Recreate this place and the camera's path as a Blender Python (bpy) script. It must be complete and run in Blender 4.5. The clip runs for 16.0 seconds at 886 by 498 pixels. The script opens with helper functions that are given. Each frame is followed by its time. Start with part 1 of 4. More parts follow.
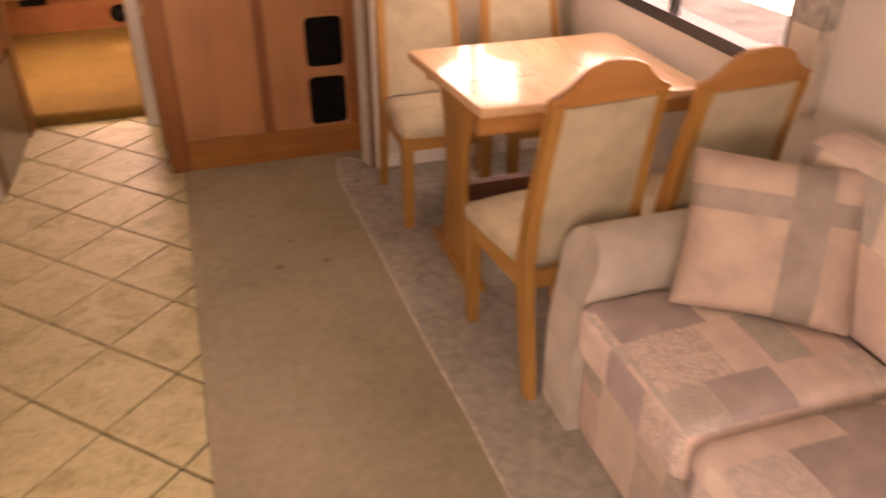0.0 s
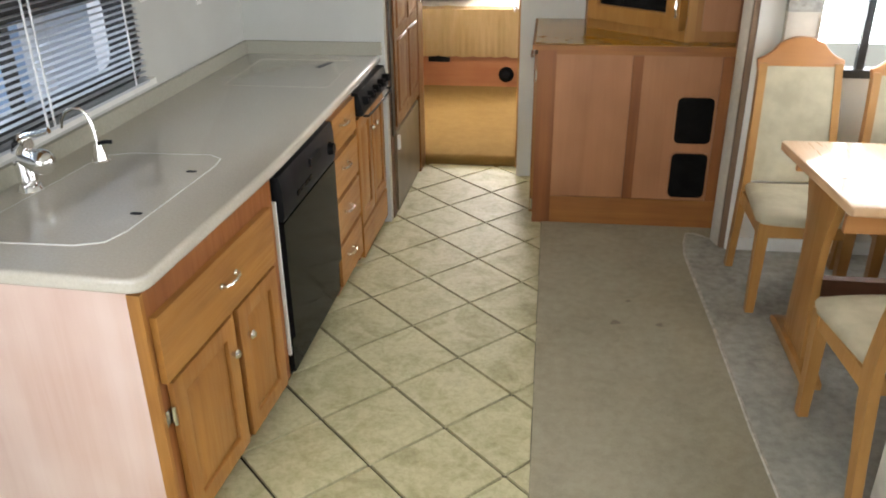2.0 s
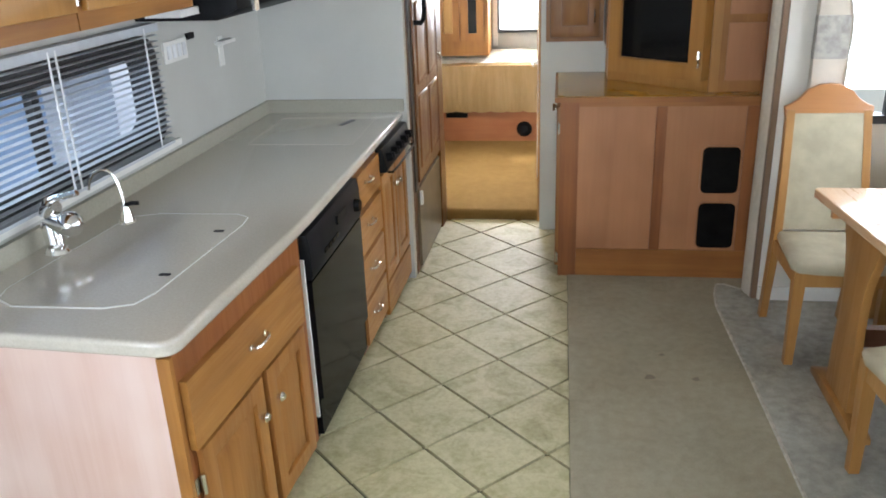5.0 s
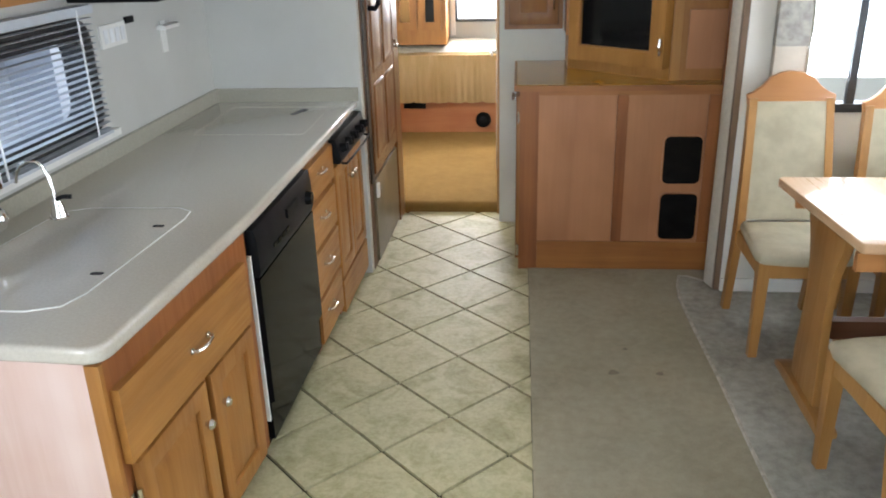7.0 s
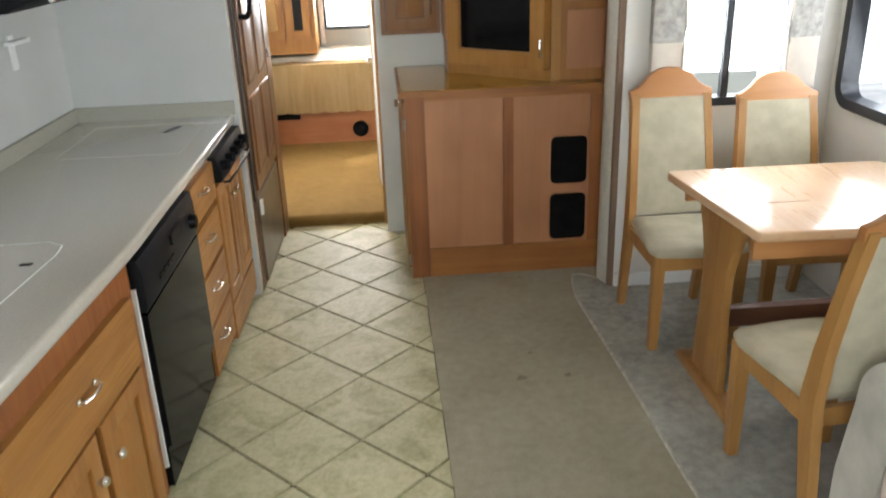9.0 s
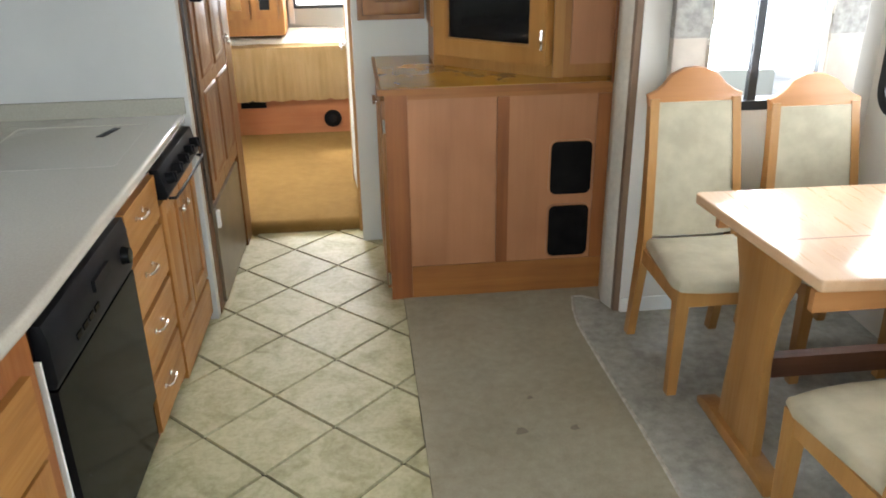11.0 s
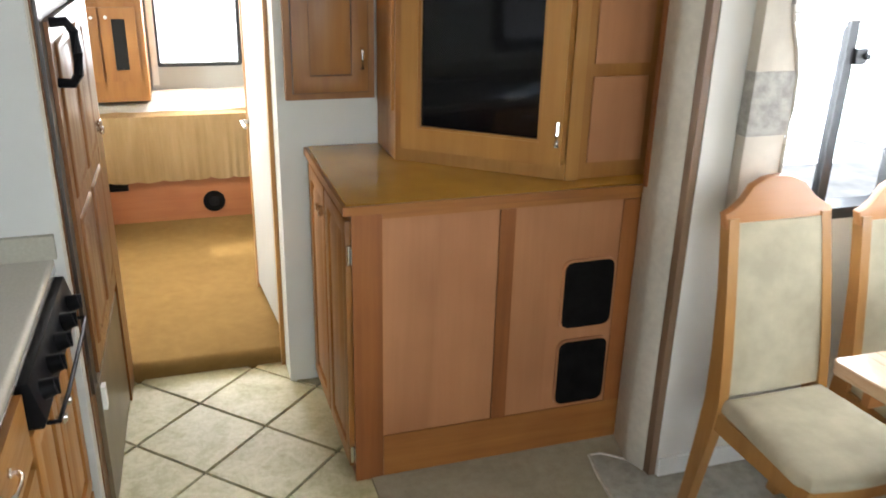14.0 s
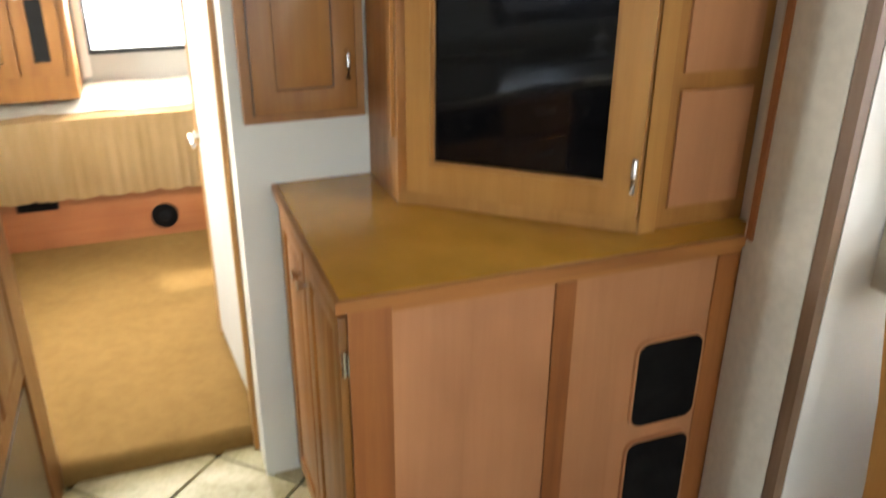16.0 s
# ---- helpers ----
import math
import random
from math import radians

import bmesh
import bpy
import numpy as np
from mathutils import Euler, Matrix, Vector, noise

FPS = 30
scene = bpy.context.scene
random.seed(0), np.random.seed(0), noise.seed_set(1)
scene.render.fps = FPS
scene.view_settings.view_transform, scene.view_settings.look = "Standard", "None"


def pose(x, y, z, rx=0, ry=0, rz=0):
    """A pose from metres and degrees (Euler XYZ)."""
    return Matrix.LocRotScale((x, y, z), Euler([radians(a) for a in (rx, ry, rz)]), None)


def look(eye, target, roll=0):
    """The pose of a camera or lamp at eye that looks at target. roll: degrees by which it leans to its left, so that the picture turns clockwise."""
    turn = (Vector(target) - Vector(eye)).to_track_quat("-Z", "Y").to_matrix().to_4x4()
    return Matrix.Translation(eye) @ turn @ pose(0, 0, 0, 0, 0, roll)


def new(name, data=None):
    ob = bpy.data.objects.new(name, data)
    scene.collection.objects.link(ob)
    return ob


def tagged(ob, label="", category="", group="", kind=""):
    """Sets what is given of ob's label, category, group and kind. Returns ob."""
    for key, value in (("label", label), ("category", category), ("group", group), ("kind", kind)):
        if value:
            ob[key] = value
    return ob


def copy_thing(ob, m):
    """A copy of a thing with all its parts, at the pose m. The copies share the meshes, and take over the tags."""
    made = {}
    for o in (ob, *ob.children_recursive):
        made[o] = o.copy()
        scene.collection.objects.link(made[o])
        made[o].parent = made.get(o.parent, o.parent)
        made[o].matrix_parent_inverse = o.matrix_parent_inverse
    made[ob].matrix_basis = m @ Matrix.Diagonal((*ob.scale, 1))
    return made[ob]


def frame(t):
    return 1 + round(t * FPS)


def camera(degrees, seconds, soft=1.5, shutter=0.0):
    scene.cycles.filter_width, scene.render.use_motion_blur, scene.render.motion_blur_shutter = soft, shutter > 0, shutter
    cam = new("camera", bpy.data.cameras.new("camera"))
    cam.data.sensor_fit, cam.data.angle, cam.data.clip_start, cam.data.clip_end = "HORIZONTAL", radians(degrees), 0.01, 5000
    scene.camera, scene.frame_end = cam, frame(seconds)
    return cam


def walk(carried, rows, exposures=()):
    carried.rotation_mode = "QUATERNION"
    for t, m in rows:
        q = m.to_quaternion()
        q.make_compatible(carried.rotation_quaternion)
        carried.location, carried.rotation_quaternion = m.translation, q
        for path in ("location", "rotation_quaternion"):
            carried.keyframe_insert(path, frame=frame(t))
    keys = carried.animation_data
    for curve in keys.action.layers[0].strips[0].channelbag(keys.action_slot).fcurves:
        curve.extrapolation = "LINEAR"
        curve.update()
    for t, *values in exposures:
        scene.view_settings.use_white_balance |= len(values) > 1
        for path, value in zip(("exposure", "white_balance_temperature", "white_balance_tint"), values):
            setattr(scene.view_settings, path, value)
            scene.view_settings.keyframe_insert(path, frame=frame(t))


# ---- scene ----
cam = camera(57.0, 16.0, 1.8, 0.5)
PATH = [
    (0, (0.103, 0.07, 1.679), (0.611, 1.714, 0.659), -0.3),
    (0.5, (-0.079, 0.01, 1.705), (0.23, 1.73, 0.731), 3.9),
    (1, (-0.047, -0.057, 1.701), (-0.06, 1.696, 0.738), 0.4),
    (1.5, (-0.015, -0.128, 1.746), (-0.205, 1.639, 0.829), -1.2),
    (2, (-0.03, -0.151, 1.757), (-0.266, 1.635, 0.888), -0.7),
    (2.5, (-0.038, -0.164, 1.764), (-0.304, 1.63, 0.92), -0.7),
    (3, (-0.054, -0.17, 1.757), (-0.338, 1.637, 0.949), -1.0),
    (3.5, (-0.059, -0.171, 1.763), (-0.359, 1.648, 0.987), -1.4),
    (4, (-0.089, -0.155, 1.748), (-0.381, 1.677, 1.0), -1.8),
    (6.3, (-0.089, -0.03, 1.726), (-0.334, 1.81, 0.981), -1.8),
    (6.5, (-0.086, -0.016, 1.712), (-0.315, 1.826, 0.966), -1.6),
    (7, (-0.09, 0.008, 1.693), (-0.27, 1.848, 0.93), -1.6),
    (7.5, (-0.081, 0.039, 1.68), (-0.212, 1.872, 0.891), -2.0),
    (8, (-0.1, 0.065, 1.667), (-0.155, 1.887, 0.843), -2.2),
    (8.5, (-0.131, 0.076, 1.653), (-0.101, 1.906, 0.845), -2.3),
    (9, (-0.18, 0.117, 1.673), (-0.055, 1.965, 0.917), -2.0),
    (9.2, (-0.162, 0.163, 1.667), (-0.027, 2.021, 0.94), -2.1),
    (11.3, (-0.211, 0.691, 1.659), (0.014, 2.504, 0.844), 0.0),
    (11.5, (-0.266, 0.722, 1.672), (0.003, 2.546, 0.897), 0.3),
    (12, (-0.327, 0.888, 1.655), (-0.014, 2.737, 0.961), -0.4),
    (12.5, (-0.277, 1.14, 1.623), (0.157, 2.944, 0.877), -0.3),
    (13, (-0.305, 1.417, 1.623), (0.158, 3.18, 0.802), 0.0),
    (13.5, (-0.458, 1.555, 1.644), (0.096, 3.293, 0.824), 1.5),
    (14, (-0.52, 1.701, 1.663), (0.068, 3.467, 0.932), 1.4),
    (14.5, (-0.414, 1.886, 1.65), (0.047, 3.683, 0.903), -0.5),
    (15, (-0.286, 2.093, 1.654), (0.038, 3.917, 0.899), -2.7),
    (15.5, (-0.303, 2.299, 1.597), (0.104, 4.029, 0.681), -2.0),
    (16, (-0.399, 2.485, 1.67), (0.245, 4.186, 0.839), 0.5),
]
# white balance drifts from warm to neutral over the first two seconds
EXPOSURES = [(0.0, -0.84, 12200, 60), (0.9, -0.66, 12600, 60), (1.3, -0.58, 10300, 38), (1.6, -0.57, 8395, 24), (2.0, -0.55, 6755, 15), (2.5, -0.55, 6127, 14), (6.5, -0.57, 6176, 14), (9.0, -0.63, 6417, 13), (11.3, -0.4, 6272, 13), (12.5, -0.36, 6127, 13), (13.5, -0.38, 6272, 13), (14.5, -0.34, 6562, 15), (15.0, -0.36, 6755, 17), (15.5, -0.48, 6803, 16), (16.0, -0.1, 6610, 14)]
walk(cam, [(t, look(eye, target, roll)) for t, eye, target, roll in PATH], EXPOSURES)

# ---- light ----
world = bpy.data.worlds.new("daylight")
scene.world = world
world.use_nodes = True
_nt = world.node_tree
_bg = _nt.nodes["Background"]
_sky = _nt.nodes.new("ShaderNodeTexSky")
_sky.sky_type, _sky.sun_disc = "NISHITA", False
_sky.sun_elevation, _sky.sun_rotation = radians(52), radians(351)
_nt.links.new(_sky.outputs[0], _bg.inputs[0])
_bg.inputs[1].default_value = 0.12

_sun = bpy.data.lights.new("sun", "SUN")
_sun.energy, _sun.angle, _sun.color = 5.0, radians(0.6), (1.0, 0.95, 0.86)
_so = new("sun", _sun)
_so.matrix_world = look((-1.0, 11.0, 7.2), (-0.3, 6.5, 0.75))


def window_light(name, eye, target, w, h, watts, color=(0.92, 0.97, 1.0)):
    """Sky light that enters by a window's opening."""
    d = bpy.data.lights.new(name, "AREA")
    d.shape, d.size, d.size_y, d.energy, d.color = "RECTANGLE", w, h, watts, color
    o = new(name, d)
    o.matrix_world = look(eye, target)
    return o


window_light("windscreen_light", (-0.55, -1.80, 1.35), (-0.75, 1.0, 0.7), 1.7, 0.85, 88, (0.82, 0.93, 1.0))
window_light("sofa_window_light", (1.91, 0.3, 1.25), (0.0, 0.3, 0.7), 1.5, 0.6, 11)
window_light("dinette_window_light", (1.91, 2.77, 1.25), (0.3, 2.6, 0.7), 1.3, 0.65, 34)
window_light("slide_end_window_light", (1.34, 3.70, 1.25), (1.25, 2.4, 0.6), 0.48, 0.65, 22)
window_light("bedroom_window_light", (-0.36, 6.98, 1.3), (-0.4, 6.0, 0.5), 0.42, 0.8, 80, (1.0, 0.98, 0.94))

# Fill lamp at an assumed, unseen side window; lifts the bed front and bedroom floor.
window_light("bedroom_fill_light", (-1.63, 5.42, 1.25), (0.0, 5.35, 0.4), 0.6, 0.5, 75, (1.0, 0.96, 0.88))

window_light("kitchen_window_light", (-2.75, 1.95, 1.80), (-1.2, 1.85, 1.0), 1.7, 0.5, 38, (0.74, 0.87, 1.0))

# Fill lamp at an unseen, assumed window; brightens the end panel and near counter.
window_light("added_front_side_light", (-1.80, -0.10, 1.40), (-1.05, 1.7, 0.85), 0.85, 0.4, 42, (0.88, 0.94, 1.0))

# ---- materials ----
def mat(name, rough=0.6, metal=0.0, spec=0.5):
    m = bpy.data.materials.new(name)
    m.use_nodes = True
    b = m.node_tree.nodes["Principled BSDF"]
    b.inputs["Roughness"].default_value = rough
    b.inputs["Metallic"].default_value = metal
    b.inputs["Specular IOR Level"].default_value = spec
    return m, m.node_tree, b


def nd(nt, kind, **inputs):
    n = nt.nodes.new(kind)
    for k, v in inputs.items():
        n.inputs[k.replace("_", " ")].default_value = v
    return n


def coords(nt, scale=(1, 1, 1), jitter=True):
    """Object coordinates, scaled, shifted by a random amount for each object."""
    tc = nt.nodes.new("ShaderNodeTexCoord")
    mp = nt.nodes.new("ShaderNodeMapping")
    mp.inputs["Scale"].default_value = scale
    nt.links.new(tc.outputs["Object"], mp.inputs["Vector"])
    if jitter:
        oi = nt.nodes.new("ShaderNodeObjectInfo")
        mu = nt.nodes.new("ShaderNodeMath")
        mu.operation = "MULTIPLY"
        mu.inputs[1].default_value = 37.0
        nt.links.new(oi.outputs["Random"], mu.inputs[0])
        nt.links.new(mu.outputs[0], mp.inputs["Location"])
    return mp.outputs["Vector"]


def noise_tex(nt, vec, scale, detail=4.0, rough=0.55, distort=0.0):
    n = nd(nt, "ShaderNodeTexNoise", Scale=scale, Detail=detail, Roughness=rough, Distortion=distort)
    nt.links.new(vec, n.inputs["Vector"])
    return n.outputs["Fac"]


def ramp(nt, fac, stops):
    r = nt.nodes.new("ShaderNodeValToRGB")
    e = r.color_ramp.elements
    while len(e) < len(stops):
        e.new(0.5)
    for i, (p, c) in enumerate(stops):
        e[i].position, e[i].color = p, (*c, 1)
    nt.links.new(fac, r.inputs[0])
    return r.outputs[0]


def mixc(nt, fac, a, b, mode="MIX"):
    m = nt.nodes.new("ShaderNodeMix")
    m.data_type, m.blend_type = "RGBA", mode
    for sock, v in ((m.inputs[0], fac), (m.inputs[6], a), (m.inputs[7], b)):
        if isinstance(v, (int, float)):
            sock.default_value = v
        elif isinstance(v, tuple):
            sock.default_value = (*v, 1)
        else:
            nt.links.new(v, sock)
    return m.outputs[2]


def bump(nt, b, height, strength, dist=0.002):
    n = nt.nodes.new("ShaderNodeBump")
    n.inputs["Strength"].default_value, n.inputs["Distance"].default_value = strength, dist
    nt.links.new(height, n.inputs["Height"])
    nt.links.new(n.outputs[0], b.inputs["Normal"])


def wood(name, dark, mid, light, axis="z", rough=0.38, fine=1.0):
    m, nt, b = mat(name, rough)
    stretch = {"x": (0.06, 1, 1), "y": (1, 0.06, 1), "z": (1, 1, 0.06)}[axis]
    v = coords(nt, stretch)
    broad = noise_tex(nt, v, 9 * fine, 3, 0.5, 1.2)
    grain = noise_tex(nt, v, 70 * fine, 5, 0.65, 0.4)
    blot = noise_tex(nt, coords(nt), 3.0, 2)
    c = ramp(nt, broad, [(0.3, dark), (0.5, mid), (0.72, light)])
    c = mixc(nt, 0.22, c, ramp(nt, grain, [(0.35, dark), (0.6, light)]))
    c = mixc(nt, 0.34, c, ramp(nt, blot, [(0.35, dark), (0.65, light)]))
    nt.links.new(c, b.inputs["Base Color"])
    nt.links.new(ramp(nt, grain, [(0.3, (rough + 0.12,) * 3), (0.7, (rough - 0.06,) * 3)]), b.inputs["Roughness"])
    bump(nt, b, grain, 0.12, 0.001)
    return m


def plain(name, color, rough=0.5, metal=0.0, vary=0.12, scale=14.0, relief=0.08, fine=160.0, spec=0.5):
    m, nt, b = mat(name, rough, metal, spec)
    v = coords(nt)
    lo = tuple(c * (1 - vary) for c in color)
    hi = tuple(min(1, c * (1 + vary)) for c in color)
    c = ramp(nt, noise_tex(nt, v, scale, 5), [(0.35, lo), (0.65, hi)])
    nt.links.new(c, b.inputs["Base Color"])
    if relief:
        bump(nt, b, noise_tex(nt, v, fine, 3), relief, 0.002)
    return m


def carpet(name, base, dark, light, stain=0.35, scale=1.0):
    m, nt, b = mat(name, 0.95, 0, 0.1)
    v = coords(nt, jitter=False)
    pile = noise_tex(nt, v, 420 * scale, 3, 0.7)
    worn = noise_tex(nt, v, 3.2, 6, 0.6, 0.6)
    mott = noise_tex(nt, v, 26, 4, 0.6)
    c = ramp(nt, pile, [(0.3, dark), (0.5, base), (0.7, light)])
    c = mixc(nt, stain, c, ramp(nt, worn, [(0.32, dark), (0.5, base), (0.7, light)]))
    c = mixc(nt, stain * 0.6, c, ramp(nt, mott, [(0.35, dark), (0.65, light)]))
    nt.links.new(c, b.inputs["Base Color"])
    bump(nt, b, mixc(nt, 0.3, pile, mott), 0.7, 0.004)
    return m


def stone_tile(name):
    m, nt, b = mat(name, 0.42)
    v = coords(nt)
    cloud = noise_tex(nt, v, 7, 7, 0.62, 0.9)
    fine = noise_tex(nt, v, 45, 5, 0.65, 0.5)
    c = ramp(nt, cloud, [(0.24, (0.24, 0.215, 0.105)), (0.40, (0.40, 0.365, 0.19)), (0.56, (0.53, 0.49, 0.285)), (0.72, (0.45, 0.41, 0.23)), (0.85, (0.36, 0.32, 0.18))])
    c = mixc(nt, 0.3, c, ramp(nt, fine, [(0.36, (0.25, 0.225, 0.12)), (0.6, (0.54, 0.51, 0.33))]))
    nt.links.new(c, b.inputs["Base Color"])
    nt.links.new(ramp(nt, cloud, [(0.3, (0.62,) * 3), (0.7, (0.48,) * 3)]), b.inputs["Roughness"])
    bump(nt, b, fine, 0.15, 0.002)
    return m


def varnished(m, weight=0.8, rough=0.07):
    b = m.node_tree.nodes["Principled BSDF"]
    b.inputs["Coat Weight"].default_value, b.inputs["Coat Roughness"].default_value = weight, rough
    return m


M_OAK = wood("oak_stained", (0.190, 0.072, 0.013), (0.296, 0.122, 0.024), (0.381, 0.177, 0.040), "z")
M_OAK_Y = wood("oak_rail", (0.190, 0.072, 0.013), (0.296, 0.122, 0.024), (0.381, 0.177, 0.040), "y")
M_OAK_X = wood("oak_rail_cross", (0.185, 0.063, 0.013), (0.281, 0.105, 0.022), (0.356, 0.148, 0.034), "x")
M_OAK_D = wood("oak_frame", (0.163, 0.049, 0.011), (0.233, 0.076, 0.018), (0.296, 0.107, 0.026), "z")
M_PANEL = wood("cherry_veneer", (0.275, 0.112, 0.044), (0.370, 0.160, 0.066), (0.460, 0.216, 0.094), "z", 0.42, 0.33)
M_ENDPANEL = varnished(wood("pale_end_panel", (0.46, 0.29, 0.23), (0.58, 0.42, 0.36), (0.66, 0.53, 0.48), "z", 0.4, 0.3), 0.3, 0.25)
M_TOPWOOD = varnished(plain("golden_top", (0.46, 0.245, 0.034), 0.25, vary=0.09, scale=7, relief=0), 0.6, 0.10)
M_GOLD = wood("golden_oak", (0.293, 0.129, 0.025), (0.384, 0.184, 0.043), (0.443, 0.231, 0.062), "z", 0.35)
M_CHAIR = wood("chair_wood", (0.267, 0.120, 0.029), (0.361, 0.175, 0.046), (0.419, 0.219, 0.066), "z", 0.36)
M_CHAIR_X = wood("chair_wood_cross", (0.325, 0.130, 0.038), (0.418, 0.186, 0.060), (0.473, 0.228, 0.081), "x", 0.36)
M_TABLE = varnished(wood("table_wood", (0.47, 0.28, 0.15), (0.57, 0.36, 0.21), (0.64, 0.43, 0.26), "y", 0.30), 1.0, 0.10)
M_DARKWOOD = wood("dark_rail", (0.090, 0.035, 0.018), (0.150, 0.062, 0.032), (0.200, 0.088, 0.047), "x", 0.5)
M_FRIDGE = varnished(wood("fridge_oak", (0.107, 0.038, 0.010), (0.166, 0.064, 0.016), (0.214, 0.092, 0.028), "z", 0.32), 0.25, 0.16)
M_FRIDGE.node_tree.nodes["Principled BSDF"].inputs["Specular IOR Level"].default_value = 0.30
M_BEDBOARD = wood("red_oak_board", (0.270, 0.085, 0.028), (0.360, 0.128, 0.044), (0.423, 0.170, 0.064), "x", 0.45)
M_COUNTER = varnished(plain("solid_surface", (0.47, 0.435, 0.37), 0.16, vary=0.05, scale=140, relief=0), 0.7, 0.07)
# Darker copy of the counter material: the upright backsplash's shade is in its colour.
M_COUNTER_SHADED = plain("solid_surface_shaded", (0.36, 0.345, 0.28), 0.25, vary=0.05, scale=120, relief=0)
M_TILE = stone_tile("travertine_tile")
M_GROUT = plain("grout", (0.036, 0.029, 0.016), 0.9, vary=0.3, scale=30)
M_CARPET = carpet("aisle_carpet", (0.355, 0.320, 0.230), (0.245, 0.220, 0.155), (0.455, 0.415, 0.305))
M_CARPET_S = carpet("slide_carpet", (0.40, 0.395, 0.34), (0.22, 0.215, 0.18), (0.52, 0.51, 0.45), 0.6)
M_CARPET_B = carpet("gold_carpet", (0.225, 0.132, 0.040), (0.175, 0.098, 0.027), (0.270, 0.168, 0.058), 0.4)
M_WALL = plain("white_vinyl_wall", (0.50, 0.505, 0.47), 0.55, vary=0.04, scale=2.5, relief=0.12, fine=220)
M_WALLR = plain("slide_wallpaper", (0.66, 0.64, 0.58), 0.7, vary=0.05, scale=3, relief=0.15, fine=180)
# Lighter version of M_WALL: the partition's stronger light is put into its colour.
M_WALL_LIT = plain("pale_green_wall_lit", (0.69, 0.705, 0.64), 0.6, vary=0.04, scale=3, relief=0.15, fine=200)
M_JAMB = plain("beige_vinyl_trim", (0.53, 0.50, 0.42), 0.6, vary=0.06, scale=40, relief=0.15)
M_CEIL = plain("ceiling_panel", (0.62, 0.60, 0.55), 0.8, vary=0.03, scale=3)
M_BLACK = plain("black_plastic", (0.007, 0.007, 0.008), 0.45, vary=0.3, relief=0.05, spec=0.1)
M_BLACKGLOSS = plain("black_enamel", (0.006, 0.006, 0.006), 0.12, vary=0.2, relief=0, spec=0.16)
M_BLACKGLOSS.node_tree.nodes["Principled BSDF"].inputs["IOR"].default_value = 1.28
M_GRILLE = plain("black_speaker_cloth", (0.006, 0.0055, 0.005), 0.9, vary=0.3, relief=0.4, fine=500, spec=0.08)
M_RUBBER = plain("black_window_rubber", (0.015, 0.016, 0.018), 0.45, vary=0.2)
M_NICKEL = plain("satin_nickel", (0.72, 0.70, 0.66), 0.22, 1.0, vary=0.05, relief=0)
M_CHROME = plain("chrome", (0.82, 0.82, 0.82), 0.08, 1.0, vary=0.03, relief=0)
M_WHITEPL = plain("white_plastic", (0.75, 0.75, 0.71), 0.4, vary=0.04)
M_GREYMET = plain("grey_metal_panel", (0.17, 0.135, 0.085), 0.4, 0.35, vary=0.15, scale=6)
M_FABRIC = plain("chair_chenille", (0.43, 0.385, 0.275), 0.95, vary=0.10, scale=11, relief=0.5, fine=420, spec=0.15)
M_TRIMD = plain("olive_brown_trim", (0.030, 0.020, 0.012), 0.4, vary=0.2, scale=8)
M_BROWNTRIM = wood("brown_trim", (0.105, 0.060, 0.032), (0.165, 0.098, 0.054), (0.215, 0.138, 0.084), "z", 0.5)
M_SPREAD = wood("gold_bedspread", (0.56, 0.37, 0.15), (0.66, 0.46, 0.21), (0.74, 0.55, 0.29), "z", 0.9, 1.6)
M_SHEET = plain("cream_quilt", (0.84, 0.80, 0.70), 0.9, vary=0.08, scale=18, relief=0.5, fine=60)
M_SLAT = plain("blind_slat", (0.50, 0.54, 0.58), 0.35, vary=0.05)
M_CORD = plain("white_cord", (0.75, 0.77, 0.78), 0.7)
M_DRAPE = plain("beige_drape", (0.55, 0.50, 0.42), 0.9, vary=0.1, scale=8, relief=0.4, fine=300)
M_DRAPE_P = plain("grey_drape_band", (0.36, 0.345, 0.31), 0.9, vary=0.25, scale=30, relief=0.5, fine=200)
M_SOFA_ARM = plain("sofa_arm_weave", (0.46, 0.435, 0.37), 0.95, vary=0.12, scale=9, relief=0.6, fine=350, spec=0.15)
M_PILLOW = plain("pillow_pink_suede", (0.49, 0.395, 0.325), 0.95, vary=0.12, scale=12, relief=0.4, fine=300, spec=0.15)
M_PILLOW_G = plain("pillow_grey_suede", (0.33, 0.29, 0.25), 0.95, vary=0.14, scale=14, relief=0.4, fine=300, spec=0.15)
M_ALU = plain("trailer_white", (0.72, 0.76, 0.82), 0.5, vary=0.03, scale=2)
M_ALUBLUE = plain("trailer_blue", (0.30, 0.44, 0.66), 0.5, vary=0.1, scale=2)
M_GROUND = plain("gravel_ground", (0.50, 0.48, 0.45), 0.95, vary=0.25, scale=2)

_m, _nt2, _b2 = mat("window_glass", 0.02)
_b2.inputs["Transmission Weight"].default_value = 1.0
_b2.inputs["IOR"].default_value = 1.05
_b2.inputs["Base Color"].default_value = (0.95, 0.98, 1.0, 1)
M_GLASS = _m
_m, _nt2, _b2 = mat("smoked_screen", 0.06)
_b2.inputs["Base Color"].default_value = (0.004, 0.004, 0.0045, 1)
_b2.inputs["Specular IOR Level"].default_value = 0.25
M_SCREEN = _m
# Left cupboard glass: its orange reflection is put into the base colour.
_m, _nt2, _b2 = mat("glass_orange_reflection", 0.04, 1.0)
_b2.inputs["Base Color"].default_value = (0.42, 0.24, 0.10, 1)
M_GLASS_ORANGE = _m


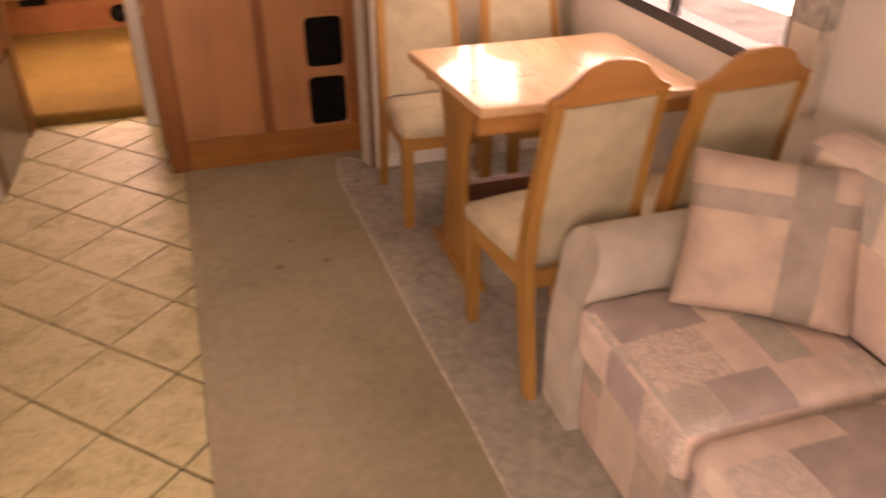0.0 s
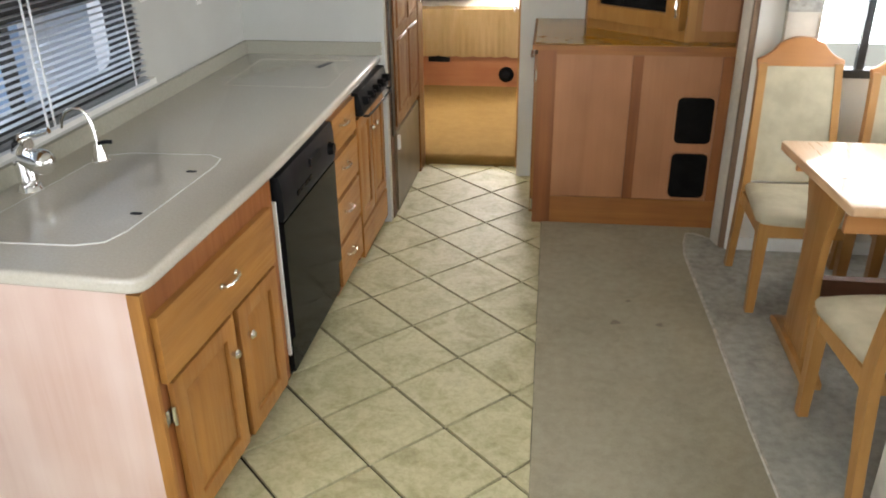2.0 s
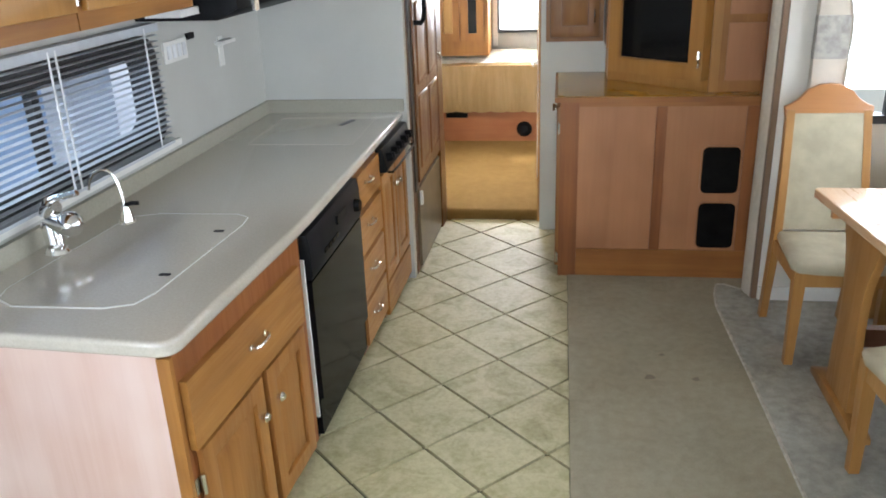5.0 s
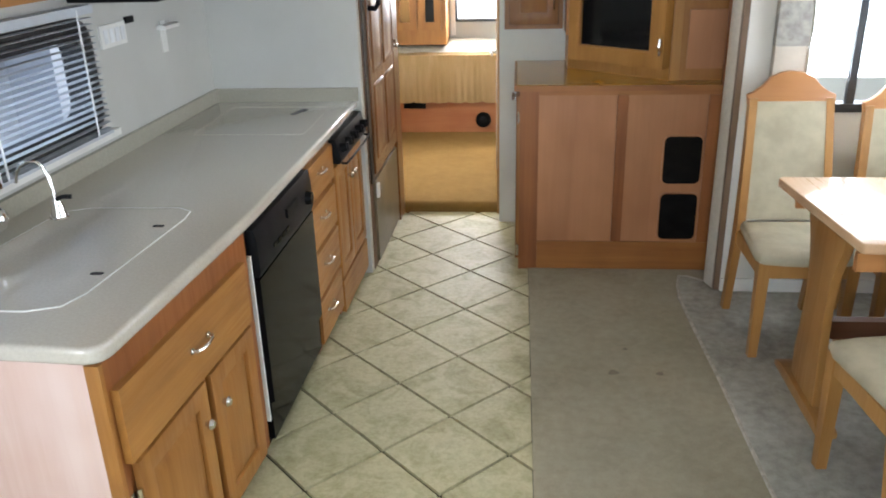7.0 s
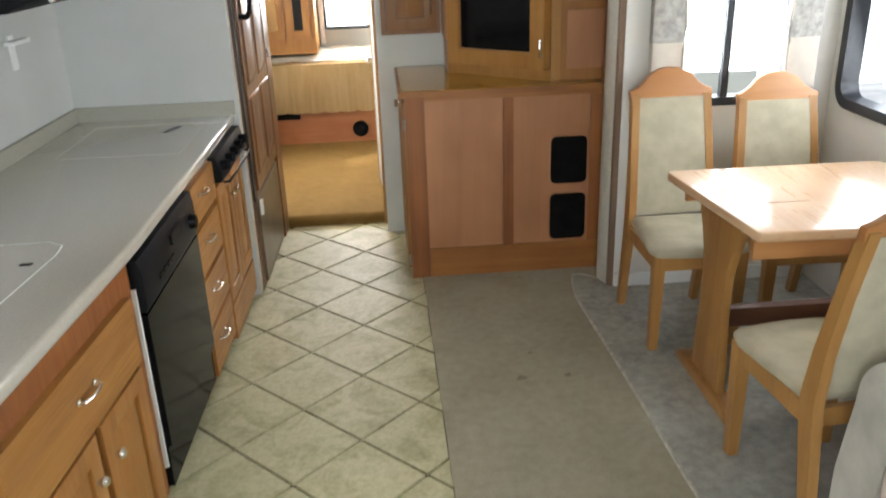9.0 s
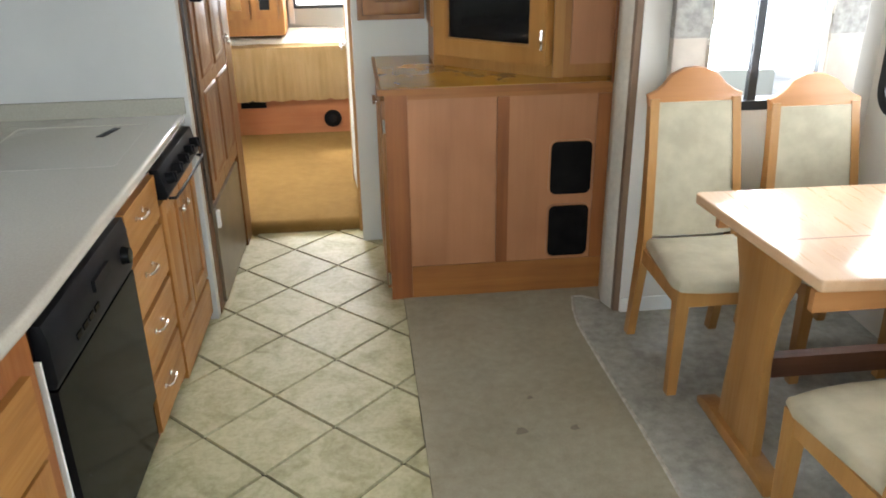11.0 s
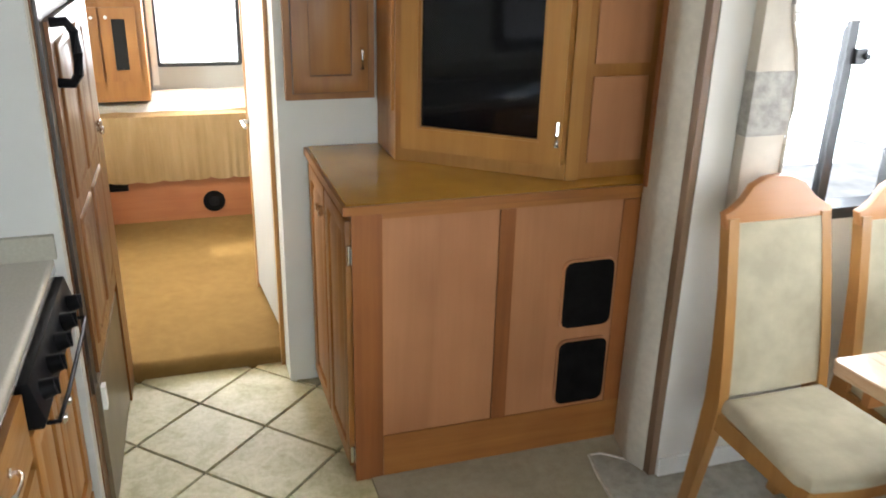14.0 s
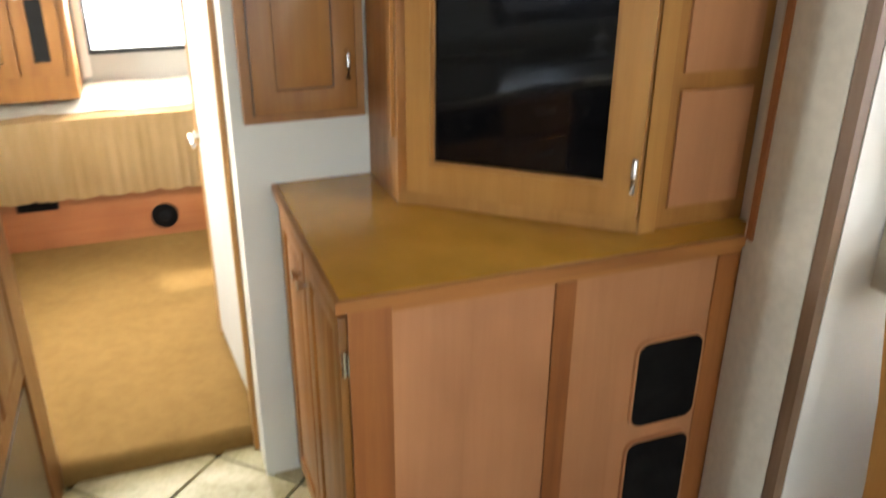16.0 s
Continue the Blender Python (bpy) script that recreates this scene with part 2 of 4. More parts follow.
# ---- building helpers ----
def bx(bm, x0, x1, y0, y1, z0, z1):
    vs = [bm.verts.new(p) for p in ((x0, y0, z0), (x1, y0, z0), (x1, y1, z0), (x0, y1, z0), (x0, y0, z1), (x1, y0, z1), (x1, y1, z1), (x0, y1, z1))]
    for f in ((3, 2, 1, 0), (4, 5, 6, 7), (0, 1, 5, 4), (1, 2, 6, 5), (2, 3, 7, 6), (3, 0, 4, 7)):
        bm.faces.new([vs[i] for i in f])
    return vs


def box(x0, x1, y0, y1, z0, z1, bev=0.0, seg=2):
    bm = bmesh.new()
    bx(bm, x0, x1, y0, y1, z0, z1)
    if bev:
        soften(bm, bev, seg)
    return bm


def soften(bm, w, seg=2):
    es = [e for e in bm.edges if len(e.link_faces) == 2 and e.calc_face_angle(0) > 0.6]
    bmesh.ops.bevel(bm, geom=es, offset=w, segments=seg, profile=0.6, affect="EDGES", clamp_overlap=True)


def prism(bm, pts, lo, hi, axis="z"):
    """Extrudes a polygon of (a, b) along an axis: z (x, y), y (x, z) or x (y, z)."""
    def place(p, h):
        return {"z": (p[0], p[1], h), "y": (p[0], h, p[1]), "x": (h, p[0], p[1])}[axis]
    a = [bm.verts.new(place(p, lo)) for p in pts]
    b = [bm.verts.new(place(p, hi)) for p in pts]
    n = len(pts)
    bm.faces.new(a[::-1])
    bm.faces.new(b)
    for i in range(n):
        bm.faces.new((a[i], a[(i + 1) % n], b[(i + 1) % n], b[i]))
    bmesh.ops.recalc_face_normals(bm, faces=bm.faces)


def rod(bm, p0, p1, r, seg=10, r1=None):
    p0, p1 = Vector(p0), Vector(p1)
    q = (p1 - p0).to_track_quat("Z", "Y").to_matrix().to_4x4()
    m = Matrix.Translation((p0 + p1) / 2) @ q
    bmesh.ops.create_cone(bm, cap_ends=True, segments=seg, radius1=r, radius2=r if r1 is None else r1, depth=(p1 - p0).length, matrix=m)


def tube(bm, pts, r, seg=8):
    """A round bar along a polyline."""
    rings = []
    for i, p in enumerate(pts):
        p = Vector(p)
        d = (Vector(pts[min(i + 1, len(pts) - 1)]) - Vector(pts[max(i - 1, 0)])).normalized()
        q = d.to_track_quat("Z", "Y")
        rings.append([bm.verts.new(p + q @ Vector((r * math.cos(2 * math.pi * k / seg), r * math.sin(2 * math.pi * k / seg), 0))) for k in range(seg)])
    for a, b in zip(rings, rings[1:]):
        for k in range(seg):
            bm.faces.new((a[k], a[(k + 1) % seg], b[(k + 1) % seg], b[k]))
    bm.faces.new(rings[0][::-1])
    bm.faces.new(rings[-1])


def rrect(w, h, r, n=5, cx=0.0, cy=0.0):
    pts = []
    for sx, sy, a0 in ((1, 1, 0), (-1, 1, 90), (-1, -1, 180), (1, -1, 270)):
        for k in range(n + 1):
            a = radians(a0 + 90 * k / n)
            pts.append((cx + sx * (w / 2 - r) + r * math.cos(a), cy + sy * (h / 2 - r) + r * math.sin(a)))
    return pts


def ring(bm, outer, inner, lo, hi, axis):
    """A flat frame between two outlines with equal numbers of points."""
    def place(p, h):
        return {"z": (p[0], p[1], h), "y": (p[0], h, p[1]), "x": (h, p[0], p[1])}[axis]
    loops = [[bm.verts.new(place(p, h)) for p in o] for o, h in ((outer, lo), (outer, hi), (inner, hi), (inner, lo))]
    n = len(outer)
    for a, b in zip(loops, loops[1:] + loops[:1]):
        for i in range(n):
            bm.faces.new((a[i], a[(i + 1) % n], b[(i + 1) % n], b[i]))
    bmesh.ops.recalc_face_normals(bm, faces=bm.faces)


def smooth(me, angle=0.7):
    for p in me.polygons:
        p.use_smooth = True
    me.set_sharp_from_angle(angle=angle)


def mesh_of(name, bm, material):
    me = bpy.data.meshes.new(name)
    bm.to_mesh(me)
    bm.free()
    me.materials.append(material)
    smooth(me)
    return me


def part(name, bm, material, parent, label=""):
    ob = new(name, mesh_of(name, bm, material))
    ob.parent = parent
    if label:
        tagged(ob, label)
    return ob


def thing(name, label, category, m=None, group=""):
    ob = new(name)
    ob.empty_display_size = 0.1
    if m is not None:
        ob.matrix_basis = m
    return tagged(ob, label, category, group)


def solid(name, bm, material, label, category, m=None, group=""):
    ob = new(name, mesh_of(name, bm, material))
    if m is not None:
        ob.matrix_basis = m
    return tagged(ob, label, category, group)


def structure(name, bm, material, label, category, m=None):
    ob = solid(name, bm, material, label, category, m)
    return tagged(ob, kind="structure")


# frames of the kitchen side: x towards the aisle, y along the run, origin at the counter's bend
RISE = 1.03
KZ = Matrix.Diagonal((1, 1, RISE, 1))
KF = pose(-0.893, 2.15, 0, 0, 0, -1.3) @ KZ
KN = pose(-0.893, 2.15, 0, 0, 0, -4.6) @ KZ
KW = pose(-0.925, 2.15, 0, 0, 0, -2.7) @ KZ
KD = KF @ pose(-0.018, 0.035, 0)
KS = KF @ pose(0, 0.03, 0)
KR = KF @ pose(0.010, -0.062, 0)

# ---- floor, walls, ceiling ----
structure("floor", box(-2.0, 2.2, -1.9, 6.95, -0.12, -0.012), M_GROUT, "brown grout bed and subfloor under the tiles", "floor")
bm = box(-0.030, 0.85, -1.85, 3.845, -0.012, 0.004, 0.004)
structure("carpet_aisle", bm, M_CARPET, "worn taupe aisle carpet with faint stains", "carpet")
bm = bmesh.new()
SEAM = [(0.735, -1.85), (0.735, 1.0), (0.722, 1.8), (0.706, 2.15), (0.692, 2.80), (0.675, 3.25), (0.668, 3.50), (0.684, 3.64), (0.708, 3.745), (0.745, 3.745), (0.785, 3.715), (0.812, 3.690)]
prism(bm, (SEAM + [(0.830, 3.62), (1.9, 3.62), (1.9, -1.85)])[::-1], -0.012, 0.011)
soften(bm, 0.006, 2)
structure("carpet_slide_out", bm, M_CARPET_S, "grey-green stained carpet of the slide-out", "carpet")
bm = bmesh.new()
tube(bm, [(x - 0.004, y + 0.003, 0.008) for x, y in SEAM], 0.0075, 6)
structure("carpet_seam", bm, plain("pale_carpet_binding", (0.46, 0.43, 0.36), 0.95, vary=0.2, scale=40), "pale bound carpet seam along the slide-out", "carpet seam")

M_STAIN = carpet("carpet_stain", (0.24, 0.21, 0.155), (0.18, 0.155, 0.115), (0.29, 0.26, 0.20))
for x, y, r in ((0.292, 2.832, 0.019), (0.474, 2.829, 0.014), (0.36, 3.02, 0.010)):
    bm = bmesh.new()
    prism(bm, [(x + r * (1 + 0.35 * math.sin(3 * a + x * 9)) * math.cos(a), y + r * (1.2 + 0.3 * math.sin(2 * a + 1)) * math.sin(a)) for a in [math.pi * k / 8 for k in range(16)]], 0.0, 0.0046)
    structure("carpet_spot", bm, M_STAIN, "small dark stain on the aisle carpet", "stain")

# bedroom: carpeted step and floor
bm = bmesh.new()
prof = [(4.688, -0.012)] + [(4.688 + 0.035 - 0.035 * math.cos(a), 0.025 + 0.035 * math.sin(a)) for a in (0, 0.4, 0.8, 1.2, 1.57)] + [(6.9, 0.06), (6.9, -0.012)]
prism(bm, prof, -1.75, 1.1, "x")
structure("carpet_bedroom", bm, M_CARPET_B, "golden tan carpet wrapped over the bedroom step", "carpet")


def wall_y(y0, y1, x0, x1, z0, z1, holes=()):
    """A wall that runs along x, with openings (x0, x1, z0, z1)."""
    bm = bmesh.new()
    xs = x0
    for a, b, c, d in holes:
        bx(bm, xs, a, y0, y1, z0, z1)
        if c > z0:
            bx(bm, a, b, y0, y1, z0, c)
        if d < z1:
            bx(bm, a, b, y0, y1, d, z1)
        xs = b
    bx(bm, xs, x1, y0, y1, z0, z1)
    bmesh.ops.remove_doubles(bm, verts=bm.verts, dist=1e-5)
    return bm


def wall_x(x0, x1, y0, y1, z0, z1, holes=()):
    bm = bmesh.new()
    ys = y0
    for a, b, c, d in holes:
        bx(bm, x0, x1, ys, a, z0, z1)
        if c > z0:
            bx(bm, x0, x1, a, b, z0, c)
        if d < z1:
            bx(bm, x0, x1, a, b, d, z1)
        ys = b
    bx(bm, x0, x1, ys, y1, z0, z1)
    bmesh.ops.remove_doubles(bm, verts=bm.verts, dist=1e-5)
    return bm


H = 2.12
structure("wall_kitchen", wall_x(-0.735, -0.675, -4.2, 4.9, -0.012, H / RISE, [(-2.76, -1.84, 1.0, 1.52), (-0.80, 0.56, 0.998, 1.328), (2.92, 3.58, 0.98, 1.52)]), M_WALL, "white textured vinyl kitchen wall with a window opening", "wall", KW)
structure("wall_counter_end", wall_y(3.766, 3.815, -1.60, -0.822, -0.012, H), M_WALL, "white partition between counter and refrigerator", "wall")
structure("wall_bedroom_front", wall_y(4.525, 4.685, -0.194, 1.9, -0.012, H), M_WALL_LIT, "pale partition beside the bedroom doorway", "wall")
structure("wall_bedroom_front_stub", wall_y(4.70, 4.76, -1.70, -0.80, -0.012, H), M_WALL, "white stub wall behind the refrigerator", "wall")
structure("wall_bedroom_head", wall_y(4.70, 4.75, -0.80, -0.187, 1.95, H), M_WALL, "white header above the bedroom doorway", "wall")
structure("wall_bedroom_back", wall_y(6.86, 6.92, -1.75, 1.1, -0.012, H, [(-0.60, -0.13, 0.875, 1.75)]), M_WALL, "white bedroom rear wall with a window opening", "wall")
structure("wall_bedroom_side", wall_x(1.0, 1.06, 4.69, 6.86, -0.012, H), M_WALL, "white bedroom side wall", "wall")
structure("wall_slide_end", wall_y(3.590, 3.62, 0.862, 1.90, -0.012, H, [(1.08, 1.60, 0.885, 1.62)]), M_WALLR, "off-white slide-out end wall with a window opening", "wall")
structure("wall_slide_side", wall_x(1.80, 1.86, -1.9, 3.589, -0.012, H, [(-0.5, 1.1, 0.95, 1.6), (2.06, 3.50, 0.885, 1.62)]), M_WALLR, "off-white slide-out side wall with two windows", "wall")
structure("wall_behind_media", wall_x(0.905, 0.96, 3.66, 4.52, -0.012, H), M_WALLR, "wall panel behind the media cabinet", "wall")
structure("wall_front", wall_y(-1.90, -1.84, -2.0, 1.95, -0.012, H, [(-1.35, 0.75, 0.9, 1.8)]), M_WALLR, "plain front wall with the wide windscreen opening", "wall")
structure("ceiling", box(-2.1, 2.0, -1.95, 6.95, H, H + 0.05), M_CEIL, "off-white ceiling panel", "ceiling")

# slide-out jamb with wood corner trim
bm = bmesh.new()
prism(bm, [(0.846, 3.838), (0.816, 3.715), (0.815, 3.695), (0.837, 3.627), (0.902, 3.627), (0.902, 3.838)], -0.012, H)
soften(bm, 0.004, 2)
structure("slide_jamb", bm, M_JAMB, "beige vinyl jamb of the slide-out", "jamb")
structure("trim_slide_corner", box(0.837, 0.861, 3.592, 3.625, 0.0, H, 0.005), M_BROWNTRIM, "brown wood corner trim of the slide-out", "trim")
structure("trim_slide_edge", box(0.828, 0.838, 3.795, 3.812, 0.936, H, 0.003), M_OAK_D, "thin brown wood edge trim", "trim")
structure("baseboard_slide", box(0.864, 1.79, 3.578, 3.588, 0.011, 0.075, 0.002), M_WHITEPL, "white plastic skirting under the end window", "baseboard")
structure("trim_doorway", box(-0.210, -0.195, 4.66, 4.70, 0.0, 1.95, 0.003), M_GOLD, "golden oak edge of the bedroom doorway", "trim")


# ---- windows ----
def window(name, label, w, h, mullion, m, bar=0.035, r=0.06, lip=0.01):
    """Rounded black framed window in its own plane: x across, z up, y outward."""
    t = thing(name, label, "window", m)
    tagged(t, kind="structure")
    bm = bmesh.new()
    ring(bm, rrect(w + 2 * bar, h + 2 * bar, r + bar), rrect(w - 2 * lip, h - 2 * lip, r), -0.012, 0.07, "y")
    part("window_frame", bm, M_RUBBER, t)
    part("mullion", box(mullion - 0.016, mullion + 0.016, 0.0, 0.03, -h / 2, h / 2, 0.004), M_RUBBER, t)
    for a, b in ((-w / 2, mullion - 0.016), (mullion + 0.016, w / 2)):
        g = part("pane", box(a, b, 0.012, 0.016, -h / 2, h / 2), M_GLASS, t)
        g.visible_shadow = False
    return t


window("window_1", "black framed sliding kitchen window with rounded corners", 1.36, 0.33, 0.02, KW @ pose(-0.675, -0.12, 1.163, 0, 0, 90), 0.03, 0.06, 0.035)
window("window_2", "black framed dinette side window with rounded corners", 1.44, 0.735, 0.07, pose(1.80, 2.78, 1.2525, 0, 0, -90))
w3 = window("window_3", "black framed slide-out end window", 0.52, 0.735, -0.025, pose(1.34, 3.59, 1.2525, 0, 0, 0), 0.025, 0.03)
bm = box(-0.012, 0.030, -0.010, 0.0, 0.075, 0.120, 0.004)
rod(bm, (0.024, -0.010, 0.098), (0.024, -0.022, 0.098), 0.009)
part("latch", bm, M_RUBBER, w3)
sh = thing("roller_shade", "white roller shade drawn up above the end window", "shade")
part("sheet", box(1.07, 1.61, 3.566, 3.570, 1.472, 1.80), M_WHITEPL, sh)
part("hem_bar", box(1.07, 1.61, 3.560, 3.576, 1.452, 1.471, 0.004), M_WHITEPL, sh)
bm = bmesh.new()
rod(bm, (1.07, 3.560, 1.815), (1.61, 3.560, 1.815), 0.022, 18)
part("roll", bm, M_WHITEPL, sh)
window("window_4", "black framed window above the sofa", 1.60, 0.65, 0.0, pose(1.80, 0.30, 1.275, 0, 0, -90))
window("window_5", "bright bedroom rear window", 0.47, 0.875, 0.3, pose(-0.365, 6.86, 1.3125, 0, 0, 0), 0.012, 0.01)
window("window_6", "wide front windscreen", 2.10, 0.90, 0.0, pose(-0.30, -1.84, 1.35, 0, 0, 180))
# Assumed opening for the bedroom fill lamp, out of view.
window("window_7", "small unseen bedroom side window, added to light the bed", 0.66, 0.54, 0.0, KW @ pose(-0.675, 3.25, 1.25, 0, 0, 90))
# Assumed opening for the added front side lamp, out of view.
window("window_8", "unseen side window near the front, added to let light in", 0.92, 0.52, 0.0, KW @ pose(-0.675, -2.30, 1.26, 0, 0, 90))
structure("window_sill", box(-0.675, -0.655, -0.86, 0.665, 0.938, 0.962, 0.005), M_WHITEPL, "pale plastic sill strip under the kitchen window", "sill", KW)

# venetian blind over the kitchen window
t = thing("venetian_blind", "open white venetian blind over the kitchen window", "blind", KW)
slat_me = mesh_of("slat", box(-0.0105, 0.0105, -0.82, 0.575, -0.0006, 0.0006), M_SLAT)
for i in range(19):
    s = new("slat", slat_me)
    s.parent = t
    s.matrix_basis = pose(-0.645, 0, 0.985 + 0.0205 * i, 0, 3, 0)
for u in (-0.60, -0.065, -0.03, 0.475):
    part("ladder_cord", box(-0.632, -0.629, u - 0.004, u + 0.004, 0.975, 1.385), M_CORD, t)
part("head_rail", box(-0.668, -0.63, -0.82, 0.575, 1.368, 1.395, 0.003), M_SLAT, t)
part("bottom_rail", box(-0.658, -0.632, -0.82, 0.575, 0.966, 0.976, 0.003), M_SLAT, t)


# ---- kitchen ----
def pull(bm, x, y, z, half=0.035):
    tube(bm, [(x, y - half, z), (x + 0.016, y - half, z), (x + 0.024, y - half * 0.6, z), (x + 0.026, y, z), (x + 0.024, y + half * 0.6, z), (x + 0.016, y + half, z), (x, y + half, z)], 0.0045, 8)
    rod(bm, (x, y - half, z), (x + 0.004, y - half, z), 0.009)
    rod(bm, (x, y + half, z), (x + 0.004, y + half, z), 0.009)


def knob(bm, x, y, z, r=0.015):
    rod(bm, (x, y, z), (x + 0.012, y, z), r * 0.5)
    rod(bm, (x + 0.010, y, z), (x + 0.016, y, z), r * 0.8, 14, r)
    rod(bm, (x + 0.016, y, z), (x + 0.024, y, z), r, 14, r * 0.6)


def raised_door(parent, y0, y1, z0, z1, material, x=0.0, t=0.02, stile=0.055, turn=None, name="door"):
    """A framed door: one mitred frame mesh with its raised panel under it."""
    fr = bmesh.new()
    a, b, c, d = y0 + stile, y1 - stile, z0 + stile, z1 - stile
    outer = [(y0, z0), (y1, z0), (y1, z1), (y0, z1)]
    inner = [(a, c), (b, c), (b, d), (a, d)]
    ring(fr, outer, inner, x, x + t, "x")
    soften(fr, 0.0045, 2)
    pn = bmesh.new()
    k = min(0.028, (b - a) * 0.2)
    lv = [[pn.verts.new((xx, *p)) for p in ((a - e, c - e), (b + e, c - e), (b + e, d + e), (a - e, d + e))] for xx, e in ((x + 0.001, 0.002), (x + t * 0.4, 0.002), (x + t * 0.42, -0.007), (x + t * 0.85, -k))]
    pn.faces.new(lv[0][::-1])
    pn.faces.new(lv[-1])
    for p, q in zip(lv, lv[1:]):
        for i in range(4):
            pn.faces.new((p[i], p[(i + 1) % 4], q[(i + 1) % 4], q[i]))
    bmesh.ops.recalc_face_normals(pn, faces=pn.faces)
    for q in (fr, pn):
        if turn is not None:
            bmesh.ops.transform(q, matrix=turn, verts=q.verts)
    door_ob = part(name, fr, material, parent)
    part("raised_panel", pn, material, door_ob)
    return door_ob


def drawer_front(y0, y1, z0, z1, x=0.0, t=0.02):
    return box(x, x + t, y0, y1, z0, z1, 0.006, 3)


# counter top
bm = bmesh.new()
cA = KN @ Vector((0.02, -0.757, 0))
bend = Vector((-0.874, 2.21, 0))
far = Vector((-0.841, 3.764, 0))
wallN, wallF = KW @ Vector((-0.673, -0.75, 0)), KW @ Vector((-0.673, 1.60, 0))
d1 = (bend - cA).normalized()
d0 = (wallN - cA).normalized()
corner = []
for k in range(7):
    s = k / 6
    corner.append((cA + d0 * 0.055 * (1 - s) ** 2 + d1 * 0.055 * s ** 2))
outline = [(wallN.x, wallN.y)] + [(p.x, p.y) for p in corner] + [(bend.x - 0.0035, bend.y - 0.06), (bend.x + 0.002, bend.y + 0.05), (far.x, far.y), (wallF.x, 3.764)]
prism(bm, outline, 0.846, 0.887)
soften(bm, 0.013, 3)
counter = thing("kitchen_countertop", "grey-green speckled solid-surface countertop with rounded edges", "countertop")
part("worktop", bm, M_COUNTER, counter)
bs = part("backsplash", box(-0.673, -0.655, -0.74, 1.592, 0.8615, 0.920, 0.004), M_COUNTER_SHADED, counter)
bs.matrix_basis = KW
part("backsplash", box(-1.505, -0.835, 3.747, 3.765, 0.887, 0.948, 0.004), M_COUNTER_SHADED, counter)

# sink cover let into the worktop
cov = [(x + 0.012, y + 0.055) for x, y in [(-1.52, 1.60), (-1.50, 1.535), (-1.44, 1.500), (-1.20, 1.503), (-1.13, 1.53), (-1.105, 1.60), (-1.063, 2.10), (-1.07, 2.165), (-1.115, 2.195), (-1.38, 2.19), (-1.45, 2.16), (-1.47, 2.10)]]
bm = bmesh.new()
prism(bm, cov, 0.8872, 0.8900)
soften(bm, 0.0012, 1)
sink_cover = thing("sink_cover", "flush solid-surface sink cover with two finger slots", "sink cover")
part("cover_plate", bm, M_COUNTER, sink_cover)
bm = bmesh.new()
cm = Vector((-1.27, 1.90))
inn = [tuple(cm + (Vector(p) - cm) * 0.994) for p in cov]
out = [tuple(cm + (Vector(p) - cm) * 1.001) for p in cov]
ring(bm, out, inn, 0.8865, 0.8904, "z")
part("pale_rim", bm, plain("worn_pale_edge", (0.54, 0.53, 0.49), 0.3, vary=0.1), sink_cover, "pale worn rim of the cover")
for x, y in ((-1.122, 1.765), (-1.104, 2.095)):
    bm = bmesh.new()
    prism(bm, rrect(0.034, 0.017, 0.008, 4, x, y), 0.8890, 0.8908)
    part("finger_slot", bm, M_BLACK, sink_cover, "dark oval finger slot")
bm = bmesh.new()
prism(bm, [(-1.090, 3.48), (-1.066, 3.47), (-1.032, 3.58), (-1.056, 3.59)], 0.8872, 0.8888)
hob = thing("cooktop_cover", "flush cooktop cover panel with a dark finger slot", "cooktop cover")
part("finger_slot", bm, M_BLACK, hob)
bm = bmesh.new()
ring(bm, rrect(0.46, 0.50, 0.02, 3, -1.17, 3.38), rrect(0.452, 0.492, 0.018, 3, -1.17, 3.38), 0.8865, 0.8878, "z")
part("cover_joint", bm, M_COUNTER, hob)

# tap
tap = thing("kitchen_tap", "chrome single-lever kitchen tap beside the sink cover", "tap", pose(-1.522, 1.915, 0.887, 0, 0, 0))
bm = bmesh.new()
rod(bm, (0, 0, 0), (0, 0, 0.012), 0.036, 20, 0.031)
tube(bm, [(0, 0, 0.008), (0, 0, 0.03), (-0.003, 0, 0.06), (-0.006, 0, 0.09), (-0.004, 0, 0.115), (0.004, 0, 0.135), (0.018, 0, 0.147)], 0.027, 18)
part("tap_body", bm, M_CHROME, tap)
bm = bmesh.new()
tube(bm, [(0.0, 0, 0.150), (0.025, 0.0, 0.164), (0.060, 0.002, 0.170), (0.095, 0.004, 0.180)], 0.0095, 10)
part("lever", bm, M_CHROME, tap)
bm = bmesh.new()
rod(bm, (0.0, 0, 0.100), (0.060, -0.010, 0.088), 0.026, 18, 0.036)
bmesh.ops.create_uvsphere(bm, u_segments=14, v_segments=9, radius=0.038, matrix=Matrix.Translation((0.062, -0.010, 0.090)))
part("spray_head", bm, M_CHROME, tap)
flt = thing("filter_tap", "slim brushed goose-neck drinking water tap", "tap", pose(-1.436, 2.165, 0.887, 0, 0, 0))
bm = bmesh.new()
tube(bm, [(0, 0, 0.05), (-0.004, 0, 0.09), (-0.010, 0, 0.13), (-0.018, 0, 0.155), (-0.034, -0.004, 0.172), (-0.056, -0.010, 0.176), (-0.078, -0.016, 0.165), (-0.092, -0.020, 0.142), (-0.098, -0.022, 0.115)], 0.0052, 8)
part("spout", bm, M_NICKEL, flt)
bm = bmesh.new()
rod(bm, (0, 0, 0), (0, 0, 0.008), 0.030, 16, 0.026)
rod(bm, (0, 0, 0.008), (0, 0, 0.055), 0.023, 16, 0.013)
